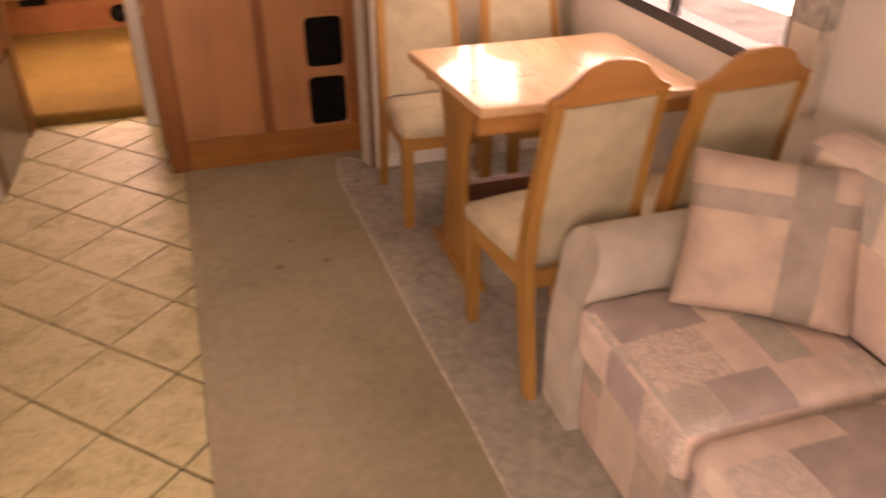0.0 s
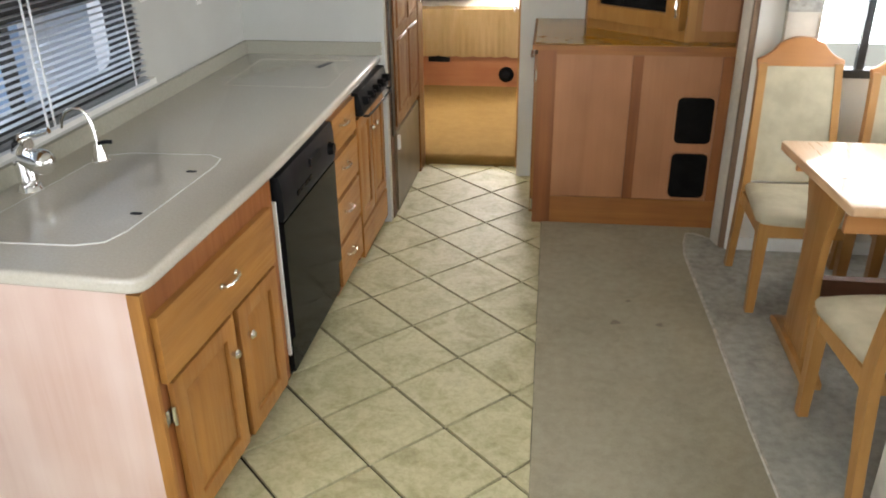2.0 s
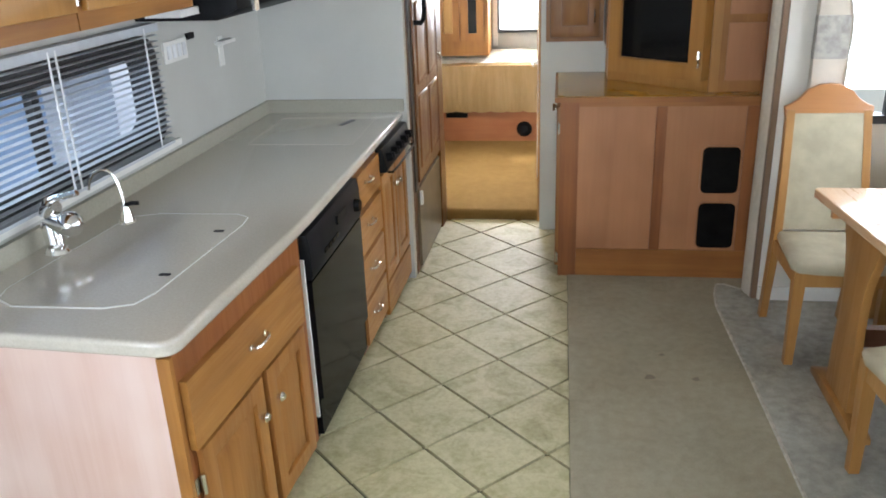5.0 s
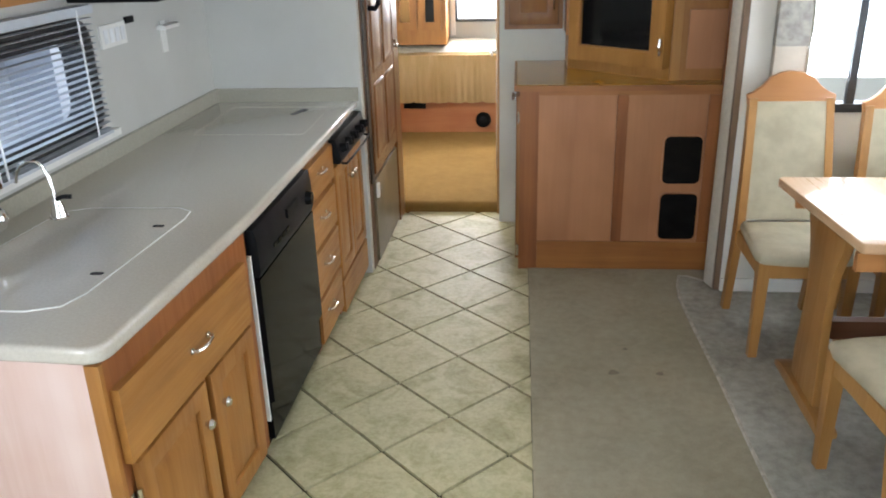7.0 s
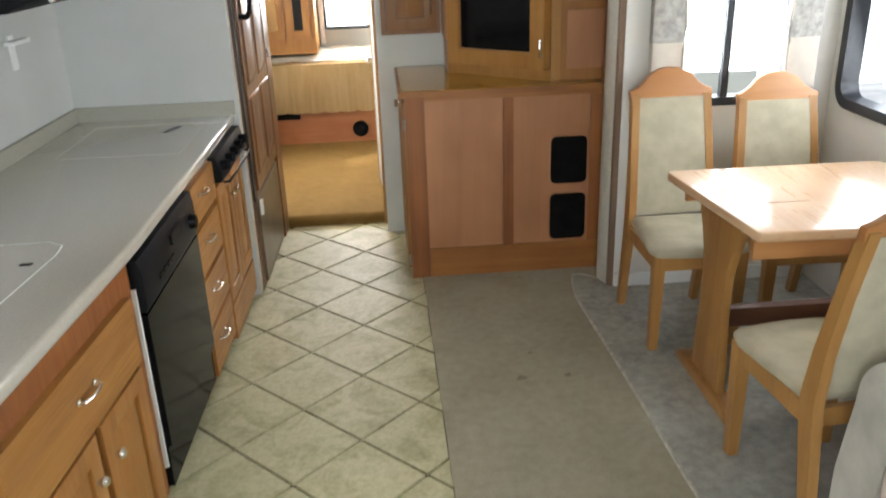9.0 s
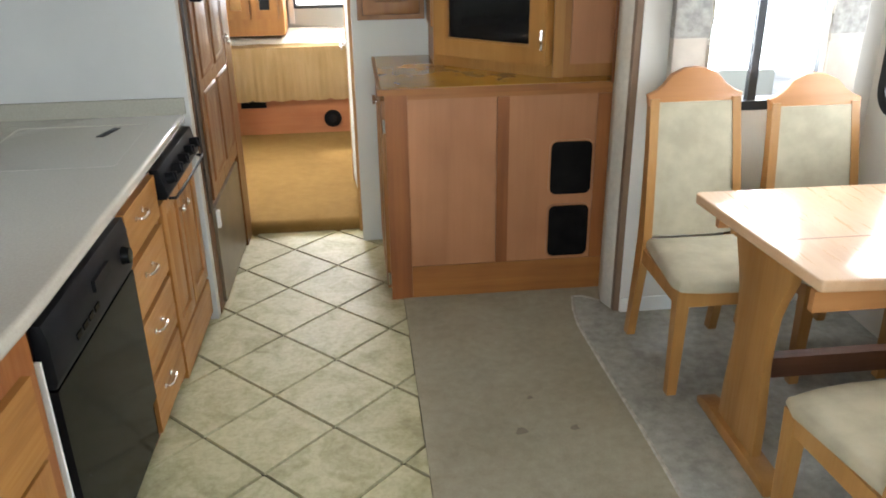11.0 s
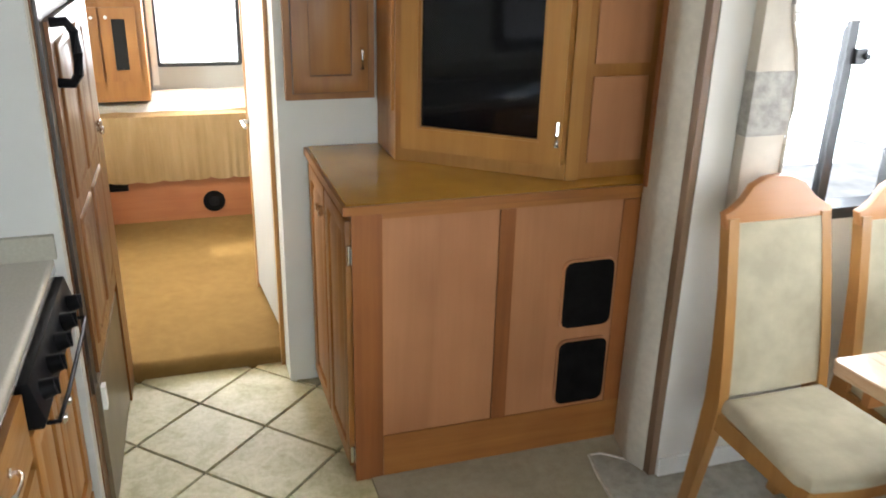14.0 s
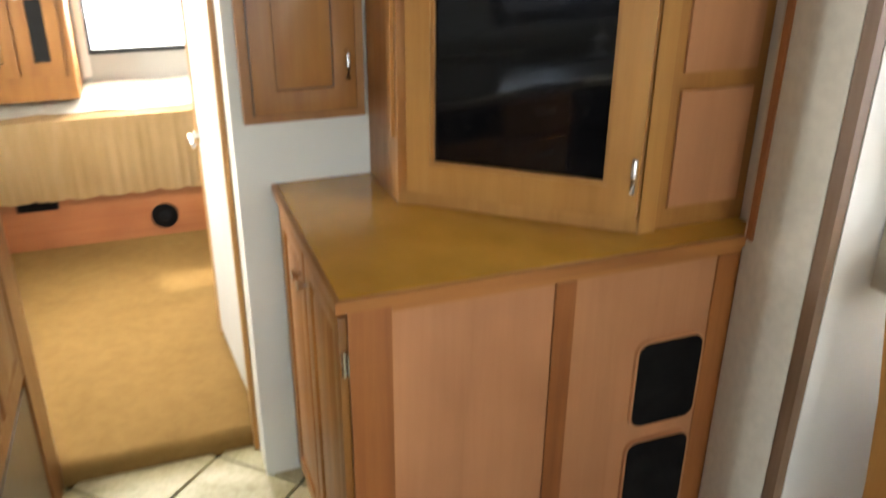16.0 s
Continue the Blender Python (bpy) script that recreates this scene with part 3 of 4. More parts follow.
part("tap_base", bm, M_NICKEL, flt)
bm = bmesh.new()
tube(bm, [(0, 0, 0.058), (0.02, 0.006, 0.064), (0.042, 0.012, 0.062)], 0.007, 8)
part("lever", bm, M_BLACK, flt, "black lever")

# sink cabinet
c = thing("sink_cabinet", "honey oak sink cabinet with one drawer front and two doors", "cabinet", KN)
part("carcass", box(-0.60, -0.021, -0.725, 0.03, 0.09, 0.819), M_OAK_D, c)
bm = bmesh.new()
bx(bm, -0.02, 0.0, -0.735, -0.70, 0.09, 0.819)
bx(bm, -0.02, 0.0, -0.035, 0.03, 0.09, 0.819)
bx(bm, -0.02, 0.0, -0.70, -0.035, 0.735, 0.819)
bx(bm, -0.02, 0.0, -0.70, -0.035, 0.54, 0.575)
bx(bm, -0.02, 0.0, -0.70, -0.035, 0.09, 0.13)
bx(bm, -0.02, 0.0, -0.36, -0.32, 0.13, 0.54)
soften(bm, 0.002, 1)
part("face_frame", bm, M_OAK_D, c)
part("end_panel", box(-0.66, -0.031, -0.748, -0.736, 0.0, 0.819), M_ENDPANEL, c, "pale pinkish wood end panel")
part("corner_post", box(-0.03, 0.004, -0.750, -0.7355, 0.0, 0.818, 0.006, 3), M_OAK, c)
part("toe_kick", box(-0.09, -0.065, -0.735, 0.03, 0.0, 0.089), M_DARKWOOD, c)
d = part("drawer", drawer_front(-0.722, -0.028, 0.563, 0.747), M_OAK_Y, c)
bm = bmesh.new()
pull(bm, 0.02, -0.355, 0.665, 0.045)
part("handle", bm, M_NICKEL, d)
for y0, y1, ky in ((-0.702, -0.352, -0.388), (-0.322, -0.035, -0.278)):
    d = raised_door(c, y0, y1, 0.105, 0.552, M_OAK)
    bm = bmesh.new()
    knob(bm, 0.02, ky, 0.445)
    part("knob", bm, M_NICKEL, d)
    if y0 < -0.5:
        for hz in (0.16, 0.46):
            bm = bmesh.new()
            rod(bm, (0.012, -0.709, hz - 0.028), (0.012, -0.709, hz + 0.028), 0.006)
            bx(bm, 0.0, 0.003, -0.732, -0.709, hz - 0.022, hz + 0.022)
            part("hinge", bm, M_NICKEL, d)

# dishwasher
dw = thing("dishwasher", "glossy black built-in dishwasher with a control panel", "dishwasher", KD)
part("side_liner", box(-0.5, 0.028, 0.004, 0.012, 0.17, 0.735, 0.002), M_WHITEPL, dw, "white side liner")
part("tub", box(-0.55, 0.012, 0.018, 0.640, 0.09, 0.815), M_BLACK, dw)
part("door", box(0.013, 0.045, 0.018, 0.640, 0.235, 0.655, 0.006), M_BLACKGLOSS, dw)
bm = bmesh.new()
prism(bm, [(0.013, 0.66), (0.044, 0.66), (0.050, 0.68), (0.048, 0.775), (0.040, 0.812), (0.013, 0.812)], 0.018, 0.640, "y")
soften(bm, 0.003, 2)
panel = part("control_panel", bm, M_BLACK, dw)
bm = bmesh.new()
rod(bm, (0.048, 0.565, 0.73), (0.070, 0.565, 0.73), 0.025, 20, 0.021)
part("dial", bm, M_BLACKGLOSS, panel)
for i in range(4):
    part("button", box(0.048, 0.053, 0.16 + 0.045 * i, 0.19 + 0.045 * i, 0.70, 0.715, 0.002), M_BLACKGLOSS, panel)
part("latch", box(0.048, 0.058, 0.31, 0.43, 0.745, 0.775, 0.006), M_BLACK, panel)
part("kick_plate", box(0.005, 0.032, 0.018, 0.640, 0.095, 0.225, 0.004), M_BLACKGLOSS, dw)
part("toe_plate", box(-0.06, -0.03, 0.018, 0.640, 0.0, 0.09), M_BLACK, dw)

# drawer stack
c = thing("drawer_cabinet", "honey oak stack of four drawers", "cabinet", KS)
part("carcass", box(-0.62, 0.0, 0.645, 1.035, 0.06, 0.819), M_OAK_D, c)
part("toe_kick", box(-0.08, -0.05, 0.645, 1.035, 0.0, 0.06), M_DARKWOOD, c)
for z0, z1 in ((0.672, 0.808), (0.485, 0.645), (0.292, 0.462), (0.095, 0.270)):
    d = part("drawer", drawer_front(0.662, 1.018, z0, z1, 0.0, 0.022), M_OAK_Y, c)
    bm = bmesh.new()
    pull(bm, 0.022, 0.80, (z0 + z1) / 2 + 0.02, 0.04)
    part("handle", bm, M_NICKEL, d)

# range cabinet and control panel
c = thing("range_cabinet", "honey oak range cabinet with two tall doors", "cabinet", KF)
part("carcass", box(-0.62, 0.0, 1.066, 1.608, 0.04, 0.819), M_OAK_D, c)
for y0, y1, ky in ((1.085, 1.338, 1.305), (1.348, 1.600, 1.382)):
    d = raised_door(c, y0, y1, 0.205, 0.695, M_OAK, 0.0, 0.02, 0.05)
    bm = bmesh.new()
    knob(bm, 0.02, ky, 0.60, 0.014)
    part("knob", bm, M_NICKEL, d)
part("bottom_drawer", drawer_front(1.085, 1.60, 0.045, 0.19), M_OAK_Y, c)
st = thing("range_controls", "black cooktop control panel with round knobs", "cooktop", KF)
bm = bmesh.new()
prism(bm, [(0.001, 0.715), (0.045, 0.715), (0.052, 0.73), (0.030, 0.815), (0.001, 0.815)], 1.072, 1.606, "y")
soften(bm, 0.003, 2)
part("panel", bm, M_BLACK, st)
for i in range(5):
    bm = bmesh.new()
    y = 1.13 + 0.102 * i
    rod(bm, (0.040, y, 0.768), (0.068, y, 0.775), 0.022, 18, 0.017)
    bx(bm, 0.064, 0.074, y - 0.004, y + 0.004, 0.757, 0.791)
    part("knob", bm, M_BLACK, st)
bm = bmesh.new()
tube(bm, [(0.045, 1.10, 0.712), (0.068, 1.10, 0.712), (0.072, 1.2, 0.712), (0.072, 1.50, 0.712), (0.068, 1.58, 0.712), (0.045, 1.58, 0.712)], 0.005, 8)
part("handle", bm, M_BLACK, st)

def raised_field(parent, y0, y1, z0, z1):
    """A raised field on the refrigerator's door: a moulding ring that rises to a flat centre."""
    bm = bmesh.new()
    lv = [[bm.verts.new((xx, *p)) for p in ((y0 + e, z0 + e), (y1 - e, z0 + e), (y1 - e, z1 - e), (y0 + e, z1 - e))] for xx, e in ((0.0495, 0.0), (0.056, 0.006), (0.058, 0.014), (0.054, 0.024), (0.054, 0.034), (0.059, 0.062))]
    bm.faces.new(lv[0][::-1])
    bm.faces.new(lv[-1])
    for p, q in zip(lv, lv[1:]):
        for i in range(4):
            bm.faces.new((p[i], p[(i + 1) % 4], q[(i + 1) % 4], q[i]))
    bmesh.ops.recalc_face_normals(bm, faces=bm.faces)
    return part("raised_panel", bm, M_FRIDGE, parent)


# refrigerator with wood door inserts
f = thing("refrigerator", "built-in refrigerator with dark oak raised-panel doors", "refrigerator", KR)
part("body", box(-0.60, 0.030, 1.730, 2.60, 0.0, H / RISE - 0.01), M_FRIDGE, f)
part("side_trim", box(-0.004, 0.026, 1.690, 1.738, 0.0, H / RISE - 0.01, 0.003), M_JAMB, f, "beige vinyl edge trim")
part("door_seal", box(0.031, 0.040, 1.739, 1.796, 0.44, H / RISE - 0.01, 0.002), M_TRIMD, f, "dark brown gap beside the doors")
part("end_stile", box(0.031, 0.050, 2.455, 2.61, 0.0, H / RISE - 0.01, 0.003), M_FRIDGE, f)
v = part("lower_vent", box(0.031, 0.044, 1.798, 2.44, 0.02, 0.44, 0.004), M_GREYMET, f, "grey metal lower access panel")
part("latch", box(0.044, 0.056, 1.81, 1.84, 0.35, 0.42, 0.004), M_WHITEPL, v)
for z0, z1 in ((0.475, 1.395), (1.475, 2.03)):
    d = part("door", box(0.031, 0.05, 1.798, 2.44, z0, z1, 0.004), M_FRIDGE, f)
    zs = [(z0 + 0.06, 0.90), (0.95, z1 - 0.05)] if z0 < 1 else [(z0 + 0.05, z1 - 0.05)]
    for a, b in zs:
        for y0, y1 in ((1.85, 2.095), (2.145, 2.40)):
            raised_field(d, y0, y1, a, b)
    zc = z1 - 0.075 if z0 < 1 else z0 + 0.10
    bm = bmesh.new()
    y = 1.825
    tube(bm, [(0.05, y, zc - 0.07), (0.085, y, zc - 0.072), (0.10, y, zc - 0.05), (0.104, y, zc), (0.10, y, zc + 0.05), (0.085, y, zc + 0.072), (0.05, y, zc + 0.07)], 0.012, 8)
    part("handle", bm, M_BLACK, d, "black bow handle")
part("door_gap", box(0.031, 0.036, 1.798, 2.44, 1.397, 1.473), M_BLACK, f)
part("hinge_plate", box(0.036, 0.058, 2.2, 2.42, 1.41, 1.46, 0.004), M_BLACK, f)
bm = bmesh.new()
knob(bm, 0.05, 2.43, 1.02, 0.014)
knob(bm, 0.05, 2.475, 0.99, 0.014)
part("knob", bm, M_NICKEL, f)

# wall cupboards over the counter
for i in range(3):
    y0 = -1.55 + 0.62 * i
    c = thing("wall_cupboard", "honey oak wall cupboard above the counter", "cupboard", KW, "cupboards above the counter")
    part("carcass", box(-0.674, -0.342, y0, y0 + 0.615, 1.47, 2.05), M_OAK_Y, c)
    d = raised_door(c, y0 + 0.02, y0 + 0.595, 1.515, 2.03, M_GOLD, -0.342)
    bm = bmesh.new()
    rod(bm, (-0.326, y0 + 0.60, 1.53), (-0.326, y0 + 0.60, 1.58), 0.006)
    part("hinge", bm, M_NICKEL, d)
c = thing("range_hood", "black and steel range hood under the cupboards", "range hood", KW)
bm = bmesh.new()
prism(bm, [(-0.674, 1.48), (-0.28, 1.48), (-0.28, 1.44), (-0.36, 1.405), (-0.674, 1.405)], 0.50, 1.32, "y")
soften(bm, 0.006, 2)
part("canopy", bm, M_BLACK, c)
part("light_lens", box(-0.55, -0.42, 0.36, 0.495, 1.43, 1.455, 0.004), M_WHITEPL, c)
part("front_trim", box(-0.279, -0.268, 0.62, 0.66, 1.425, 1.50, 0.003), M_NICKEL, c)
part("upper_box", box(-0.674, -0.34, 0.34, 1.60, 1.49, 2.05), M_OAK_Y, c)

# outlets and hook on the kitchen wall
o = thing("wall_outlet", "white four-gang outlet plate on the kitchen wall", "outlet", KW)
pl = part("plate", box(-0.675, -0.667, 0.66, 0.84, 1.235, 1.312, 0.003), M_WHITEPL, o)
for i in range(4):
    part("socket", box(-0.667, -0.664, 0.68 + 0.04 * i, 0.707 + 0.04 * i, 1.25, 1.297, 0.001), M_CORD, pl)
o = thing("wall_switch", "small black switch on the kitchen wall", "switch", KW)
part("rocker", box(-0.675, -0.663, 0.85, 0.905, 1.30, 1.323, 0.003), M_BLACK, o)
o = thing("towel_hook", "white double towel hook on the kitchen wall", "hook", KW)
part("back_plate", box(-0.675, -0.668, 1.125, 1.165, 1.155, 1.275, 0.003), M_WHITEPL, o)
part("cross_arm", box(-0.668, -0.63, 1.085, 1.215, 1.247, 1.261, 0.004), M_WHITEPL, o)

# ---- media cabinet ----
YF = 3.842
mc = thing("media_cabinet", "cherry-faced media cabinet with golden wooden top", "cabinet")
part("carcass", box(-0.078, 0.90, YF + 0.012, 4.52, 0.0, 0.910), M_OAK_D, mc)
bm = bmesh.new()
prism(bm, [(-0.097, YF - 0.004), (0.842, YF - 0.004), (0.842, YF), (0.90, YF), (0.90, 4.523), (-0.097, 4.523)], 0.911, 0.936)
soften(bm, 0.002, 1)
part("top", bm, M_TOPWOOD, mc, "golden polished top")
part("edge_band", box(-0.109, 0.842, YF - 0.017, YF - 0.0045, 0.909, 0.9345, 0.004, 3), M_OAK_X, mc)
part("edge_band", box(-0.109, -0.0975, YF - 0.0043, 4.523, 0.909, 0.9345, 0.004, 3), M_OAK_Y, mc)
part("corner_stile", box(-0.082, 0.008, YF, YF + 0.011, 0.0, 0.910, 0.003), M_OAK_D, mc)
part("mid_stile", box(0.374, 0.424, YF + 0.001, YF + 0.011, 0.153, 0.885, 0.002), M_OAK_D, mc)
part("end_stile", box(0.791, 0.90, YF + 0.001, YF + 0.011, 0.153, 0.885, 0.002), M_OAK_D, mc)
part("top_rail", box(0.009, 0.90, YF + 0.002, YF + 0.011, 0.886, 0.910, 0.001), M_OAK_X, mc)
part("bottom_rail", box(0.009, 0.90, YF, YF + 0.011, 0.0, 0.152, 0.003), M_OAK_X, mc)
part("panel", box(0.009, 0.373, YF + 0.006, YF + 0.011, 0.153, 0.885), M_PANEL, mc)
part("panel", box(0.425, 0.790, YF + 0.006, YF + 0.011, 0.153, 0.885), M_PANEL, mc)
for z0, z1 in ((0.451, 0.694), (0.165, 0.410)):
    bm = bmesh.new()
    prism(bm, rrect(0.176, z1 - z0 - 0.01, 0.028, 5, 0.690, (z0 + z1) / 2), YF - 0.006, YF + 0.006, "y")
    soften(bm, 0.003, 2)
    g = part("speaker_grille", bm, M_GRILLE, mc, "black cloth speaker grille")
    bm = bmesh.new()
    ring(bm, rrect(0.188, z1 - z0 + 0.002, 0.033, 5, 0.690, (z0 + z1) / 2), rrect(0.174, z1 - z0 - 0.012, 0.027, 5, 0.690, (z0 + z1) / 2), YF - 0.004, YF + 0.0058, "y")
    part("rim", bm, M_PANEL, g)


TO_SIDE = Matrix(((-1, 0, 0, -0.079), (0, 1, 0, 0), (0, 0, 1, 0), (0, 0, 0, 1)))
for y0, y1, ky in ((3.858, 4.185, 4.165), (4.20, 4.50, 4.225)):
    d = raised_door(mc, y0, y1, 0.05, 0.882, M_OAK, 0.0, 0.02, 0.05, TO_SIDE)
    bm = bmesh.new()
    rod(bm, (-0.099, ky, 0.81), (-0.110, ky, 0.81), 0.007)
    rod(bm, (-0.109, ky, 0.81), (-0.122, ky, 0.81), 0.012, 14, 0.014)
    part("knob", bm, M_NICKEL, d)
    if y0 < 4:
        for hz in (0.10, 0.78):
            bm = bmesh.new()
            rod(bm, (-0.09, YF + 0.010, hz - 0.03), (-0.09, YF + 0.010, hz + 0.03), 0.006)
            bx(bm, -0.085, -0.0825, YF - 0.001, YF + 0.012, hz - 0.025, hz + 0.025)
            part("hinge", bm, M_NICKEL, d)

# television cupboard on top, with an angled glazed door
tv = thing("television_cupboard", "golden oak corner television cupboard with an angled door", "cupboard", pose(0, -0.012, 0.021))
bm = bmesh.new()
prism(bm, [(0.160, 4.533), (0.160, 4.285), (0.205, 4.262), (0.610, 3.930), (0.610, 4.533)], 0.916, 2.06)
part("body", bm, M_GOLD, tv)
part("side_panel", box(0.150, 0.159, 4.30, 4.50, 1.08, 1.95, 0.003), M_GOLD, tv)
part("pier", box(0.611, 0.903, 3.935, 4.523, 0.916, 2.06), M_OAK, tv)
part("pier_stile", box(0.611, 0.655, 3.924, 3.934, 0.916, 2.06, 0.003), M_GOLD, tv)
for z0, z1 in ((0.970, 1.235), (1.275, 1.90)):
    part("pier_panel", box(0.685, 0.872, 3.926, 3.934, z0, z1, 0.003), M_PANEL, tv)
A, B = Vector((0.205, 4.262, 0)), Vector((0.610, 3.930, 0))
ang = math.degrees(math.atan2(B.y - A.y, B.x - A.x))
TV = pose(A.x, A.y, 0, 0, 0, ang)
L = (B - A).length
door = part("door", box(0, 0.001, 0, 0.001, 0, 0.001), M_GOLD, tv)
bm = bmesh.new()
x0, x1, yf, yb = -0.005, L + 0.0, -0.068, -0.004
for a, b, cc, dd in ((x0, 0.052, 0.975, 1.95), (0.455, x1, 0.975, 1.95), (0.052, 0.455, 0.975, 1.045), (0.052, 0.455, 1.80, 1.95)):
    bx(bm, a, b, yf, yb, cc, dd)
soften(bm, 0.005, 2)
door.data = mesh_of("door", bm, M_GOLD)
door.matrix_basis = TV
part("screen", box(0.0525, 0.4545, -0.050, -0.045, 1.046, 1.799), M_SCREEN, door, "dark glossy screen")
bm = bmesh.new()
rod(bm, (0.512, -0.068, 1.055), (0.512, -0.083, 1.055), 0.006)
rod(bm, (0.512, -0.068, 1.100), (0.512, -0.083, 1.100), 0.006)
tube(bm, [(0.512, -0.083, 1.040), (0.512, -0.088, 1.078), (0.512, -0.083, 1.116)], 0.007, 8)
part("handle", bm, M_NICKEL, door)
bead = bmesh.new()
ring(bead, [(0.052, 1.045), (0.455, 1.045), (0.455, 1.80), (0.052, 1.80)], [(0.060, 1.053), (0.447, 1.053), (0.447, 1.792), (0.060, 1.792)], -0.064, -0.051, "y")
part("bead", bead, M_CHAIR, door, "pale inner bead")

# small wall cupboard
wc = thing("wall_cupboard", "small oak wall cupboard with a raised-panel door", "cupboard", pose(0.004, 0, 0.009))
part("carcass", box(-0.170, 0.138, 4.490, 4.523, 1.097, 1.72, 0.004), M_OAK, wc)


def to_front(y):
    """Turns a door made in the x plane to face -y at that depth."""
    return Matrix(((0, 1, 0, 0), (-1, 0, 0, y), (0, 0, 1, 0), (0, 0, 0, 1)))


d = raised_door(wc, -0.145, 0.113, 1.122, 1.69, M_OAK, 0.0, 0.02, 0.058, to_front(4.489))
bm = bmesh.new()
ring(bm, [(-0.147, 1.120), (0.115, 1.120), (0.115, 1.692), (-0.147, 1.692)], [(-0.1445, 1.1225), (0.1125, 1.1225), (0.1125, 1.6895), (-0.1445, 1.6895)], 4.478, 4.4895, "y")
ring(bm, [(-0.091, 1.176), (0.059, 1.176), (0.059, 1.636), (-0.091, 1.636)], [(-0.0855, 1.1815), (0.0535, 1.1815), (0.0535, 1.6305), (-0.0855, 1.6305)], 4.4770, 4.4800, "y")
part("glaze_line", bm, M_TRIMD, d, "dark antique glaze in the grooves")
bm = bmesh.new()
tube(bm, [(0.088, 4.469, 1.20), (0.088, 4.449, 1.205), (0.088, 4.446, 1.235), (0.088, 4.449, 1.265), (0.088, 4.469, 1.27)], 0.006, 8)
part("handle", bm, M_NICKEL, d)

# ---- bedroom ----
bed = thing("bed", "platform bed with gold bedspread and pale quilt", "bed", pose(0, 0.25, -0.055))
part("platform_board", box(-1.30, 0.30, 6.15, 6.17, 0.10, 0.42, 0.003), M_BEDBOARD, bed, "reddish oak platform front")
part("platform", box(-1.30, 0.30, 6.171, 6.60, 0.10, 0.44), M_BEDBOARD, bed)
part("mattress", box(-1.32, 0.32, 6.12, 6.60, 0.44, 0.715, 0.05, 4), M_SHEET, bed)
bm = bmesh.new()
n = 260
top, mid, low = [], [], []
for i in range(n + 1):
    x = -1.33 + 1.66 * i / n
    wv = 0.0022 * math.sin(x * 150 + 6 * math.sin(x * 5)) + 0.012 * noise.noise(Vector((x * 9, 1, 3))) + 0.007 * noise.noise(Vector((x * 31, 4, 1)))
    top.append(bm.verts.new((x, 6.30, 0.735 + 0.3 * wv)))
    mid.append([bm.verts.new((x, 6.118 - 0.02 * math.sin(k * 0.5) + wv * (0.15 + 0.12 * k), 0.728 - 0.36 * k / 5 + (-0.010 * abs(math.sin(x * 24 + 0.6 * math.sin(x * 3))) + 0.006 * noise.noise(Vector((x * 20, 2, 7))) if k == 5 else 0))) for k in range(6)])
for i in range(n):
    bm.faces.new((top[i], top[i + 1], mid[i + 1][0], mid[i][0]))
    for k in range(5):
        bm.faces.new((mid[i][k], mid[i + 1][k], mid[i + 1][k + 1], mid[i][k + 1]))
bmesh.ops.solidify(bm, geom=bm.faces[:], thickness=0.008)
bmesh.ops.recalc_face_normals(bm, faces=bm.faces)
part("bedspread", bm, M_SPREAD, bed, "ribbed gold bedspread skirt")
bm = bmesh.new()
g = 24
grid = [[bm.verts.new((-1.31 + 1.62 * i / g, 6.20 + 0.39 * j / g, 0.738 + 0.05 * (j / g) ** 0.7 + 0.012 * noise.noise(Vector((i * 0.5, j * 0.5, 2))))) for j in range(g + 1)] for i in range(g + 1)]
for i in range(g):
    for j in range(g):
        bm.faces.new((grid[i][j], grid[i + 1][j], grid[i + 1][j + 1], grid[i][j + 1]))
bmesh.ops.solidify(bm, geom=bm.faces[:], thickness=0.02)
bmesh.ops.recalc_face_normals(bm, faces=bm.faces)
part("quilt", bm, M_SHEET, bed, "cream quilted cover")
bm = bmesh.new()
rod(bm, (-0.322, 6.151, 0.205), (-0.322, 6.140, 0.205), 0.062, 28)
sp = thing("floor_speaker", "round black speaker in the bed platform board", "speaker", pose(-0.042, 0.25, -0.045))
part("grille", bm, M_GRILLE, sp)
bm = bmesh.new()
rod(bm, (-0.322, 6.1395, 0.205), (-0.322, 6.134, 0.205), 0.030, 24, 0.02)
part("cap", bm, M_BLACK, sp)
vt = thing("heating_vent", "black floor-level heating vent under the bed", "vent", pose(-0.135, 0.25, -0.02))
part("frame", box(-0.86, -0.685, 6.140, 6.149, 0.275, 0.345, 0.002), M_BLACK, vt)
for i in range(4):
    part("slat", box(-0.85, -0.695, 6.136, 6.1395, 0.283 + 0.015 * i, 0.290 + 0.015 * i), M_GRILLE, vt)

